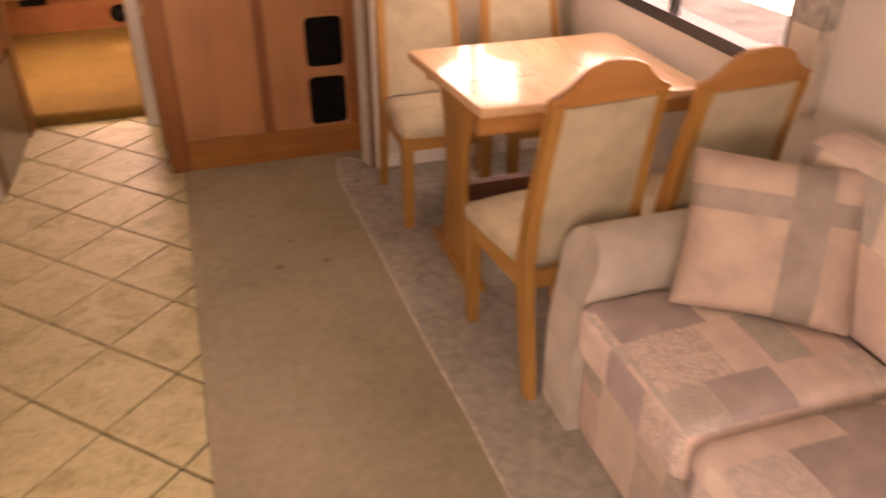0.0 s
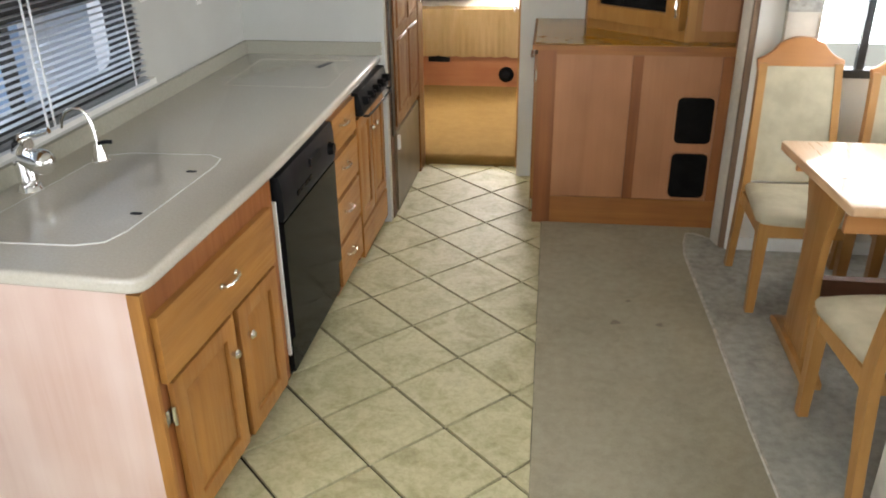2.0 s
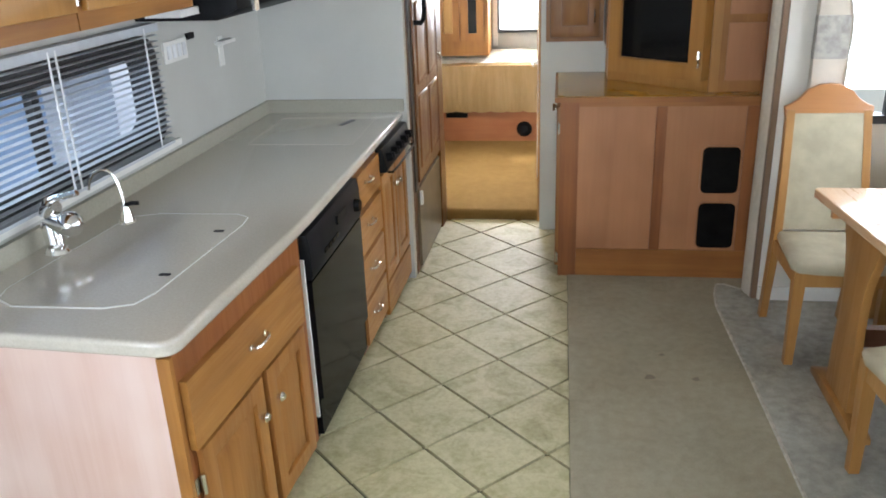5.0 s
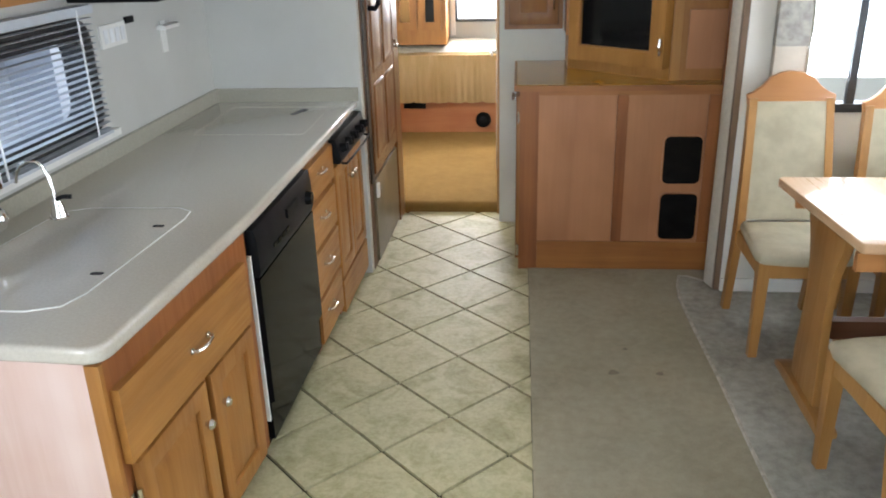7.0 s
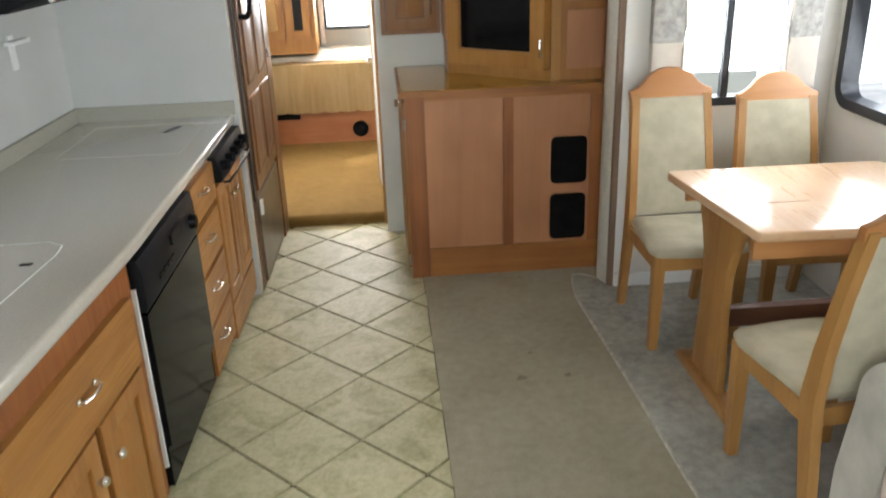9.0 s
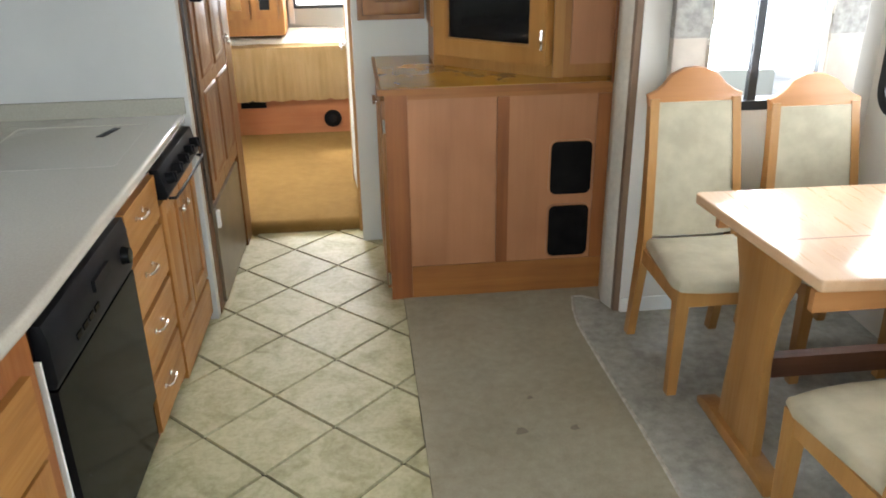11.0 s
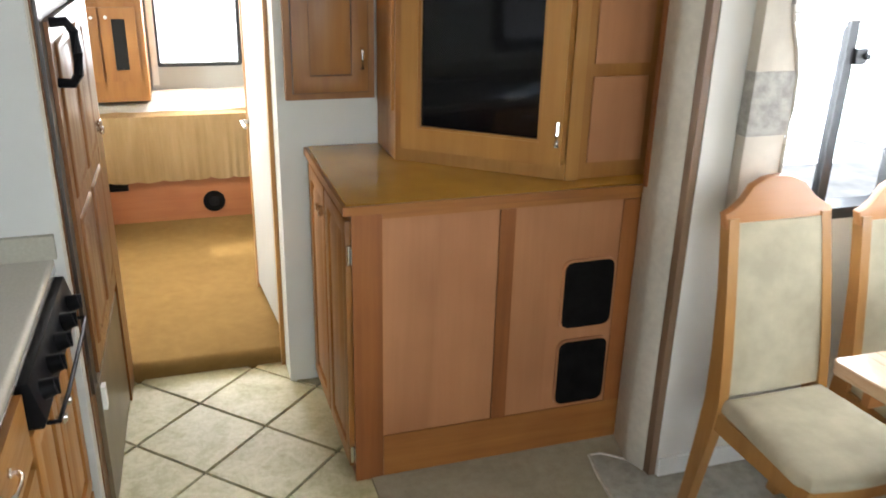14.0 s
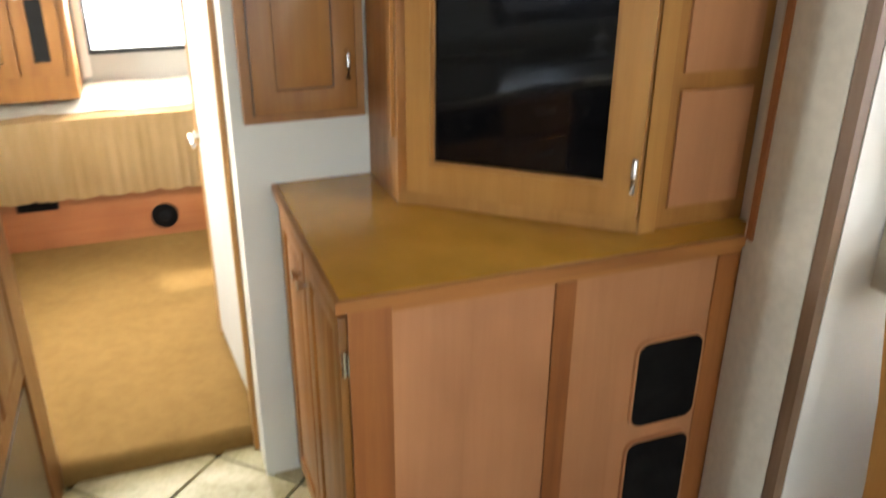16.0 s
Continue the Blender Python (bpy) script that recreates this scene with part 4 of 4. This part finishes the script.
bc = thing("bedroom_cupboard", "golden oak bedside cupboard with narrow glazed doors", "cupboard", pose(0, 0, 0.045))
part("carcass", box(-1.45, -0.655, 6.52, 6.858, 0.685, 1.75, 0.004), M_OAK, bc)
for x0, x1 in ((-1.065, -0.880), (-0.868, -0.690)):
    bm = bmesh.new()
    for a, b, cc, dd in ((x0, x0 + 0.055, 0.80, 1.19), (x1 - 0.055, x1, 0.80, 1.19), (x0 + 0.055, x1 - 0.055, 0.80, 0.86), (x0 + 0.055, x1 - 0.055, 1.13, 1.19)):
        bx(bm, a, b, 6.50, 6.519, cc, dd)
    soften(bm, 0.003, 1)
    d = part("door", bm, M_OAK, bc)
    part("glass", box(x0 + 0.055, x1 - 0.055, 6.511, 6.516, 0.86, 1.13), M_SCREEN if x0 > -0.9 else M_GLASS_ORANGE, d, "dark narrow glass")
    bm = bmesh.new()
    rod(bm, ((x1 - 0.03) if x0 < -0.9 else x0 + 0.03, 6.50, 1.14), ((x1 - 0.03) if x0 < -0.9 else x0 + 0.03, 6.485, 1.14), 0.01)
    part("knob", bm, M_NICKEL, d)
    raised_door(bc, x0, x1, 1.215, 1.72, M_OAK, 0.0, 0.018, 0.045, to_front(6.519), "upper_door")
structure("window_trim", box(-0.64, -0.605, 6.83, 6.859, 0.76, 1.80, 0.004), M_WHITEPL, "white trim beside the bedroom window", "trim")

# open bedroom door
bd = thing("bedroom_door", "open pale bedroom door with a nickel lever", "door", pose(-0.178, 4.72, 0.065, 0, 0, 4))
part("leaf", box(-0.010, 0.020, 0.032, 0.592, 0.03, 1.80), M_WALL, bd)
for a, b in ((0.0, 0.03), (0.594, 0.625)):
    part("edge_stile", box(-0.014, 0.024, a, b, 0.0, 1.83, 0.003), M_GOLD, bd, "golden oak edge stile")
bm = bmesh.new()
rod(bm, (-0.012, 0.56, 0.80), (-0.045, 0.56, 0.80), 0.011)
rod(bm, (-0.012, 0.56, 0.80), (-0.016, 0.56, 0.80), 0.026, 18)
tube(bm, [(-0.045, 0.56, 0.80), (-0.048, 0.50, 0.803), (-0.046, 0.45, 0.80)], 0.008, 8)
part("lever", bm, M_NICKEL, bd)

# ---- dinette ----
tb = thing("dining_table", "glossy oak dinette table on a trestle base", "table")
bm = bmesh.new()
prism(bm, [(0.932, 2.356), (0.940, 2.345), (1.68, 2.310), (1.725, 2.34), (1.725, 2.97), (1.68, 3.000), (0.886, 3.012), (0.874, 2.995)], 0.718, 0.752)
soften(bm, 0.006, 3)
part("tabletop", bm, M_TABLE, tb)
part("leaf_joint", box(0.95, 1.22, 2.60, 2.604, 0.7515, 0.7526), M_DARKWOOD, tb)
part("apron", box(0.93, 1.70, 2.36, 2.382, 0.655, 0.715, 0.003), M_CHAIR_X, tb)
part("apron", box(0.93, 1.70, 2.93, 2.952, 0.655, 0.715, 0.003), M_CHAIR_X, tb)
for x in (0.945, 1.62):
    half = [(0.175, 0.715), (0.165, 0.66), (0.135, 0.60), (0.108, 0.53), (0.098, 0.44), (0.098, 0.36), (0.106, 0.27), (0.118, 0.18), (0.122, 0.055)]
    pts = [(2.665 + a, b) for a, b in half] + [(2.665 - a, b) for a, b in half[::-1]]
    bm = bmesh.new()
    prism(bm, pts, x, x + 0.03, "x")
    soften(bm, 0.004, 2)
    part("trestle_leg", bm, M_CHAIR, tb)
    bm = bmesh.new()
    prism(bm, [(2.665 + s, z) for s, z in ((-0.25, 0.011), (0.25, 0.011), (0.25, 0.035), (0.18, 0.054), (-0.18, 0.054), (-0.25, 0.035))], x - 0.018, x + 0.048, "x")
    soften(bm, 0.004, 2)
    part("foot", bm, M_CHAIR, tb)
part("stretcher", box(0.976, 1.619, 2.645, 2.685, 0.27, 0.34, 0.004), M_DARKWOOD, tb)


def dining_chair(m):
    """High-backed chair with an arched crest; it faces local +y."""
    c = thing("dining_chair", "light oak dining chair with high padded back and beige seat", "chair", m, "chairs round the table")
    hw = 0.185
    for s in (-1, 1):
        bm = bmesh.new()
        vs = []
        for z, o in ((0.0, 0.0), (0.43, 0.004)):
            w = 0.017 + (0.006 if z else 0)
            vs.append([bm.verts.new((s * (hw - 0.02) + a * w, 0.215 + b * w + o, z)) for a, b in ((-1, -1), (1, -1), (1, 1), (-1, 1))])
        bm.faces.new(vs[0][::-1])
        bm.faces.new(vs[1])
        for i in range(4):
            bm.faces.new((vs[0][i], vs[0][(i + 1) % 4], vs[1][(i + 1) % 4], vs[1][i]))
        soften(bm, 0.004, 2)
        part("leg", bm, M_CHAIR, c)
        # rear leg and back post in one curved piece
        bm = bmesh.new()
        prof = [(-0.222, 0.0), (-0.196, 0.15), (-0.166, 0.33), (-0.152, 0.45), (-0.166, 0.60), (-0.196, 0.78), (-0.240, 0.985)]
        rows = []
        for k, (y, z) in enumerate(prof):
            inset = 0.0 if z < 0.5 else 0.018 * (z - 0.5) / 0.48
            w = 0.016
            d = 0.020 + 0.012 * math.exp(-((z - 0.42) / 0.22) ** 2)
            x = s * (hw - 0.016 - inset)
            rows.append([bm.verts.new((x + a * w, y + b * d, z)) for a, b in ((-1, -1), (1, -1), (1, 1), (-1, 1))])
        for a, b in zip(rows, rows[1:]):
            for i in range(4):
                bm.faces.new((a[i], a[(i + 1) % 4], b[(i + 1) % 4], b[i]))
        bm.faces.new(rows[0][::-1])
        bm.faces.new(rows[-1])
        soften(bm, 0.005, 2)
        part("back_post", bm, M_CHAIR, c)
    # crest rail
    bm = bmesh.new()
    crest = [(-0.172, 0.955), (0.172, 0.955), (0.176, 0.998), (0.150, 1.008), (0.118, 1.030), (0.085, 1.068), (0.04, 1.088), (0.0, 1.092), (-0.04, 1.088), (-0.085, 1.068), (-0.118, 1.030), (-0.150, 1.008), (-0.176, 0.998)]
    prism(bm, crest, -0.012, 0.016, "y")
    soften(bm, 0.005, 2)
    bmesh.ops.transform(bm, matrix=Matrix.Translation((0, -0.242, 0.0)), verts=bm.verts)
    for q in bm.verts:
        q.co.y -= 0.24 * (q.co.z - 0.985)
    part("crest_rail", bm, M_CHAIR_X, c)
    # padded back
    bm = bmesh.new()
    rows = []
    for k in range(13):
        z = 0.475 + (0.972 - 0.475) * k / 12
        y = -0.150 - 0.090 * max(0, (z - 0.46) / 0.51) ** 1.3
        w = 0.160 - 0.018 * (z - 0.475) / 0.5
        rows.append([bm.verts.new((w * (2 * i / 8 - 1), y + 0.020 + 0.006 * (1 - (2 * i / 8 - 1) ** 2), z)) for i in range(9)] + [bm.verts.new((w * (1 - 2 * i / 8), y - 0.016 - 0.006 * (1 - (2 * i / 8 - 1) ** 2), z)) for i in range(9)])
    for a, b in zip(rows, rows[1:]):
        for i in range(18):
            bm.faces.new((a[i], a[(i + 1) % 18], b[(i + 1) % 18], b[i]))
    bm.faces.new(rows[0][::-1])
    bm.faces.new(rows[-1])
    part("back_pad", bm, M_FABRIC, c, "beige chenille back pad")
    # seat frame and cushion
    bm = bmesh.new()
    bx(bm, -hw + 0.03, hw - 0.03, 0.215, 0.237, 0.365, 0.425)
    bx(bm, -hw + 0.03, hw - 0.03, -0.165, -0.145, 0.365, 0.425)
    bx(bm, -hw + 0.004, -hw + 0.026, -0.155, 0.205, 0.365, 0.425)
    bx(bm, hw - 0.026, hw - 0.004, -0.155, 0.205, 0.365, 0.425)
    soften(bm, 0.003, 2)
    part("seat_rail", bm, M_CHAIR, c)
    bm = bmesh.new()
    base = [(-0.172, -0.135), (-0.198, 0.20), (-0.185, 0.245), (-0.10, 0.262), (0.0, 0.268), (0.10, 0.262), (0.185, 0.245), (0.198, 0.20), (0.172, -0.135)]
    lev = []
    for z, k in ((0.426, 0.975), (0.440, 1.0), (0.456, 0.985), (0.468, 0.93), (0.475, 0.75), (0.478, 0.4)):
        lev.append([bm.verts.new((x * k, 0.05 + (y - 0.05) * k, z)) for x, y in base])
    for a, b in zip(lev, lev[1:]):
        for i in range(len(base)):
            bm.faces.new((a[i], a[(i + 1) % len(base)], b[(i + 1) % len(base)], b[i]))
    bm.faces.new(lev[-1])
    bm.faces.new(lev[0][::-1])
    bmesh.ops.recalc_face_normals(bm, faces=bm.faces)
    part("seat", bm, M_FABRIC, c, "beige chenille seat")
    return c


LOW = Matrix.Diagonal((1, 1, 0.962, 1))
chair = dining_chair(pose(1.018, 3.190, 0.011, 0, 0, 180) @ LOW)
copy_thing(chair, pose(1.480, 3.200, 0.011, 0, 0, 179) @ LOW)
copy_thing(chair, pose(1.070, 2.068, 0.011, 0, 0, 5))
copy_thing(chair, pose(1.492, 2.052, 0.011, 0, 0, 3))


# ---- sofa ----
def pillow_mesh(w, h, t, n=14, puff=0.45):
    bm = bmesh.new()
    sides = []
    for s in (1, -1):
        g = []
        for i in range(n + 1):
            row = []
            for j in range(n + 1):
                u, v = 2 * i / n - 1, 2 * j / n - 1
                k = max(0.0, (1 - u ** 4) * (1 - v ** 4)) ** puff
                pin = 1 - 0.05 * (1 - abs(u * v)) * max(abs(u), abs(v)) ** 3
                row.append(bm.verts.new((u * w / 2 * pin, s * (t / 2 * k + 0.002), v * h / 2 * pin)))
            g.append(row)
        sides.append(g)
        for i in range(n):
            for j in range(n):
                q = (g[i][j], g[i + 1][j], g[i + 1][j + 1], g[i][j + 1])
                bm.faces.new(q if s < 0 else q[::-1])
    a, b = sides
    rim = [(i, 0) for i in range(n)] + [(n, j) for j in range(n)] + [(i, n) for i in range(n, 0, -1)] + [(0, j) for j in range(n, 0, -1)]
    for (i, j), (k, l) in zip(rim, rim[1:] + rim[:1]):
        bm.faces.new((a[i][j], a[k][l], b[k][l], b[i][j]))
    bmesh.ops.recalc_face_normals(bm, faces=bm.faces)
    return bm


def cushion(x0, x1, y0, y1, z0, z1, r=0.05, crown=0.02, cuts=9):
    """A plump box cushion."""
    bm = bmesh.new()
    bx(bm, x0, x1, y0, y1, z0, z1)
    bmesh.ops.subdivide_edges(bm, edges=bm.edges[:], cuts=cuts, use_grid_fill=True)
    cx, cy, cz = (x0 + x1) / 2, (y0 + y1) / 2, (z0 + z1) / 2
    hx, hy, hz = (x1 - x0) / 2, (y1 - y0) / 2, (z1 - z0) / 2
    for q in bm.verts:
        p = q.co - Vector((cx, cy, cz))
        inner = Vector((max(-hx + r, min(hx - r, p.x)), max(-hy + r, min(hy - r, p.y)), max(-hz + r, min(hz - r, p.z))))
        d = p - inner
        if d.length > 1e-6:
            p = inner + d.normalized() * r
        p.z += crown * (1 - (p.x / hx) ** 2) * (1 - (p.y / hy) ** 2) * (1 if p.z > 0 else 0)
        p += Vector((0, 0, 0.004 * noise.noise(q.co * 9)))
        q.co = p + Vector((cx, cy, cz))
    return bm


def fabric(name, color, print_color=None, amount=0.0, motif=40.0):
    """One patch fabric: a brushed weave, with a printed scroll on some."""
    m, nt, b = mat(name, 0.95, 0, 0.15)
    v = coords(nt, jitter=False)
    soft_c = noise_tex(nt, v, 12, 4)
    weave = noise_tex(nt, v, 300, 3, 0.7)
    c = ramp(nt, soft_c, [(0.3, tuple(0.86 * q for q in color)), (0.7, tuple(min(1, 1.1 * q) for q in color))])
    if print_color:
        c = mixc(nt, amount, c, ramp(nt, noise_tex(nt, v, motif, 4, 0.7, 2.5), [(0.47, print_color), (0.53, color)]))
    nt.links.new(c, b.inputs["Base Color"])
    bump(nt, b, weave, 0.5, 0.002)
    return m


PATCHES = [
    fabric("patch_pink", (0.68, 0.57, 0.50)), fabric("patch_mauve", (0.42, 0.365, 0.345)), fabric("patch_cream", (0.72, 0.65, 0.55)),
    fabric("patch_scroll", (0.66, 0.575, 0.50), (0.42, 0.36, 0.32), 0.75), fabric("patch_sage", (0.50, 0.475, 0.415), (0.37, 0.35, 0.31), 0.5),
    fabric("patch_rose", (0.68, 0.55, 0.465), (0.56, 0.44, 0.38), 0.35, 60.0), fabric("patch_plaid", (0.64, 0.57, 0.51), (0.48, 0.44, 0.41), 0.65, 22.0),
]
FRONTS = [fabric("front_taupe", (0.46, 0.40, 0.33), (0.34, 0.29, 0.25), 0.5, 30.0), fabric("front_sand", (0.54, 0.47, 0.38)), fabric("front_grey", (0.40, 0.36, 0.31), (0.31, 0.28, 0.25), 0.5, 26.0), fabric("front_rosy", (0.52, 0.41, 0.34))]


def patches(ob, mats, cell, seed):
    """Gives each rectangle of cloth on the mesh one of the fabrics."""
    me = ob.data
    me.materials.clear()
    for m in mats:
        me.materials.append(m)
    for p in me.polygons:
        n = [abs(q) for q in p.normal]
        k = n.index(max(n))
        a, b = [p.center[q] for q in range(3) if q != k]
        row = math.floor(b / (cell * 1.15) + seed * 0.37)
        width = cell * (1.0 + 0.45 * math.sin(row * 2.3 + seed))
        col = math.floor(a / width + row * 0.41 + seed)
        p.material_index = int(abs(math.sin(row * 12.9898 + col * 78.233 + k * 3.7 + seed) * 43758.5453)) % len(mats)


sofa = thing("sofa", "pink-grey patchwork sofa with rounded arms and loose cushions", "sofa", pose(0.032, 0.055, 0))
patches(part("base", cushion(0.955, 1.78, -0.45, 1.60, 0.02, 0.30, 0.03, 0.0, 31), M_SOFA_ARM, sofa), FRONTS, 0.16, 2.0)


def sofa_arm(y_out, y_in):
    d = 1 if y_out > y_in else -1
    w = abs(y_out - y_in)
    r = w / 2 + 0.012
    mid = (y_out + y_in) / 2
    prof = [(y_out, 0.012), (y_out, 0.28), (y_out, 0.48)] + [(mid + d * r * math.cos(math.pi * k / 14), 0.535 + r * 0.92 * math.sin(math.pi * k / 14)) for k in range(15)] + [(y_in, 0.45), (y_in, 0.28), (y_in, 0.012)]
    bm = bmesh.new()
    steps = [0.931, 0.934, 0.945, 0.97, 1.05, 1.2, 1.4, 1.6, 1.76]
    rows = []
    for x in steps:
        e = max(0.0, 0.97 - x)
        kx = 1 - 2.6 * e * e / 0.04 * 0.9
        rows.append([bm.verts.new((x + 0.068 * max(0.0, (z - 0.25) / 0.38) ** 2 * max(0.0, 1 - (x - 0.931) / 0.3), mid + (y - mid) * (0.86 + 0.14 * kx if e else 1.0), 0.012 + (z - 0.012) * (0.97 + 0.03 * kx if e else 1.0))) for y, z in prof])
    for a, b in zip(rows, rows[1:]):
        for i in range(len(prof) - 1):
            bm.faces.new((a[i], a[i + 1], b[i + 1], b[i]))
    bm.faces.new(rows[0])
    bm.faces.new(rows[-1][::-1])
    bmesh.ops.recalc_face_normals(bm, faces=bm.faces)
    return bm


for yo, yi in ((1.775, 1.60), (-0.48, -0.305)):
    part("arm", sofa_arm(yo, yi), M_SOFA_ARM, sofa, "pale woven rounded arm")
for k, (y0, y1) in enumerate(((1.075, 1.605), (0.38, 1.070), (-0.30, 0.375))):
    cu = part("seat_cushion", cushion(0.928, 1.52, y0, y1, 0.30, 0.470, 0.045, 0.022, 27), M_SOFA_ARM, sofa, "patchwork seat cushion")
    patches(cu, PATCHES, 0.165, 1.7 + 0.61 * k)
    bm = bmesh.new()
    for zz in (0.318, 0.452):
        tube(bm, [(0.948 + (0.03 if i in (0, 12) else 0.0), y0 + 0.02 + (y1 - y0 - 0.04) * i / 12, zz) for i in range(13)], 0.006, 6)
    part("piping", bm, M_SOFA_ARM, cu, "woven piping")
    patches(part("back_cushion", cushion(1.50, 1.70, y0, y1, 0.42, 0.88, 0.08, 0.0, 23), M_SOFA_ARM, sofa, "plump patchwork back cushion"), PATCHES, 0.2, 5.3 + 0.7 * k)
part("back", cushion(1.66, 1.78, -0.45, 1.70, 0.02, 0.80, 0.05, 0.0), M_SOFA_ARM, sofa)

pw = thing("throw_pillow", "square pink suede throw pillow with crossed grey bands", "pillow", pose(1.385, 1.490, 0.672, -24, 0, -38))
part("cover", pillow_mesh(0.42, 0.40, 0.13), M_PILLOW, pw)
bm = pillow_mesh(0.42, 0.40, 0.136)
bmesh.ops.delete(bm, geom=[f for f in bm.faces if not (0.03 < f.calc_center_median().x < 0.115)], context="FACES")
part("band", bm, M_PILLOW_G, pw, "grey upright band")
bm = pillow_mesh(0.42, 0.40, 0.134)
bmesh.ops.delete(bm, geom=[f for f in bm.faces if not (0.055 < f.calc_center_median().z < 0.115)], context="FACES")
part("band", bm, M_PILLOW_G, pw, "grey cross band")


# ---- drapes round the slide-out windows ----
def side_drape(m, side=1):
    """A padded drape leg with a waisted free edge, piping along it and a patterned band; side turns the free edge."""
    t = thing("window_drape", "beige padded drape leg with a grey patterned band", "curtain", m, "drapes of the slide-out")
    edge = [(0.060, 0.0), (0.066, 0.10), (0.067, 0.22), (0.070, 0.32), (0.066, 0.41), (0.050, 0.48), (0.028, 0.54), (0.014, 0.60), (0.012, 0.68), (0.030, 0.80), (0.045, 1.0), (0.045, 1.15)]

    def slab(lo, hi, grow, y0, y1):
        zs = [lo] + [z for _, z in edge if lo < z < hi] + [hi]
        free = []
        for z in zs:
            k = next(q for q in range(len(edge) - 1) if edge[q + 1][1] >= z)
            (xa, za), (xb, zb) = edge[k], edge[k + 1]
            free.append((side * (xa + (xb - xa) * (z - za) / (zb - za) + grow), z))
        q = bmesh.new()
        prism(q, [(-side * (0.067 + grow), lo)] + free + [(-side * (0.067 + grow), hi)], y0, y1, "y")
        soften(q, 0.007, 2)
        return q

    part("leg", slab(0.0, 1.15, 0.0, -0.045, 0.0), M_DRAPE, t)
    part("patterned_band", slab(0.245, 0.425, 0.003, -0.0485, -0.004), M_DRAPE_P, t, "grey stitched band")
    bm = bmesh.new()
    tube(bm, [(side * (x + 0.002), -0.046, z) for x, z in edge], 0.006, 8)
    part("piping", bm, M_DRAPE, t, "pale piped edge")
    return t


side_drape(pose(1.032, 3.587, 0.90, 0, 0, 0), 1)
side_drape(pose(1.630, 3.587, 0.90, 0, 0, 0), -1)
side_drape(pose(1.798, 1.95, 0.80, 0, 0, -90), 1)


# ---- outside ----
structure("ground", box(-40, 40, -40, 40, -1.3, -1.1), M_GROUND, "pale gravel ground around the vehicle", "ground")
tr = thing("parked_trailer", "white and blue trailer parked outside the kitchen window", "trailer")
part("body", box(-6.2, -4.2, 1.2, 9.0, -0.6, 2.4, 0.1), M_ALU, tr)
part("stripe", box(-4.199, -4.18, 1.3, 5.9, -0.5, 2.3), M_ALUBLUE, tr)
part("slide_box", box(-4.2, -3.8, 6.3, 7.9, -0.1, 2.0, 0.05), M_ALU, tr)
part("skirt", box(-6.1, -4.3, 1.3, 8.9, -1.1, -0.6), M_ALUBLUE, tr)

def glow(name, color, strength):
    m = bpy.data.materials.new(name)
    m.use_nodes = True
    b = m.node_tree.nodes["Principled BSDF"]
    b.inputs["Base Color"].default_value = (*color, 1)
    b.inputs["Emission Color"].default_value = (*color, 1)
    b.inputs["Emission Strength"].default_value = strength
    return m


# Added emissive panels, no real lamps: they turn the window views overexposed white.
M_WHITE_GLOW = glow("white_glow", (0.93, 0.97, 1.0), 3.0)
structure("backdrop_side", box(9.0, 9.1, -12.0, 12.0, -1.1, 7.0), M_WHITE_GLOW, "glowing white backdrop panel added beyond the dinette windows", "backdrop")
structure("backdrop_rear", box(-6.0, 9.0, 13.0, 13.1, -1.1, 7.0), M_WHITE_GLOW, "glowing white backdrop panel added behind the vehicle", "backdrop")

# ---- floor tiles, laid diagonally ----
PITCH = 0.433
X0, X1, Y0, Y1 = -1.72, -0.032, -1.84, 4.686


def clip(poly, axis, lim, keep_less):
    out = []
    for i, p in enumerate(poly):
        q = poly[(i + 1) % len(poly)]
        a, b = (p[axis] <= lim) == keep_less, (q[axis] <= lim) == keep_less
        if a:
            out.append(p)
        if a != b:
            s = (lim - p[axis]) / (q[axis] - p[axis])
            out.append((p[0] + s * (q[0] - p[0]), p[1] + s * (q[1] - p[1])))
    return out


floor_ob = bpy.data.objects["floor"]
hd = PITCH / 2 - 0.0066
for i in range(-9, 5):
    for j in range(-26, 12):
        if (i + j) % 2 == 0:
            continue
        cx, cy = -0.325 + i * PITCH / 2, 2.9385 + j * PITCH / 2
        poly = [(cx + hd, cy), (cx, cy + hd), (cx - hd, cy), (cx, cy - hd)]
        for axis, lim, less in ((0, X1, True), (0, X0, False), (1, Y1, True), (1, Y0, False)):
            poly = clip(poly, axis, lim, less) if poly else poly
        if len(poly) < 3:
            continue
        area = abs(sum(p[0] * q[1] - q[0] * p[1] for p, q in zip(poly, poly[1:] + poly[:1]))) / 2
        if area < 0.0008:
            continue
        bm = bmesh.new()
        prism(bm, [(p[0] - cx, p[1] - cy) for p in poly], -0.011, 0.0)
        for v in bm.verts:
            if v.co.z > -0.001:
                v.co.x *= 0.991
                v.co.y *= 0.991
        tile = new("tile", mesh_of("tile", bm, M_TILE))
        tile.parent = floor_ob
        tile.location = (cx, cy, random.uniform(-0.0006, 0.0004))
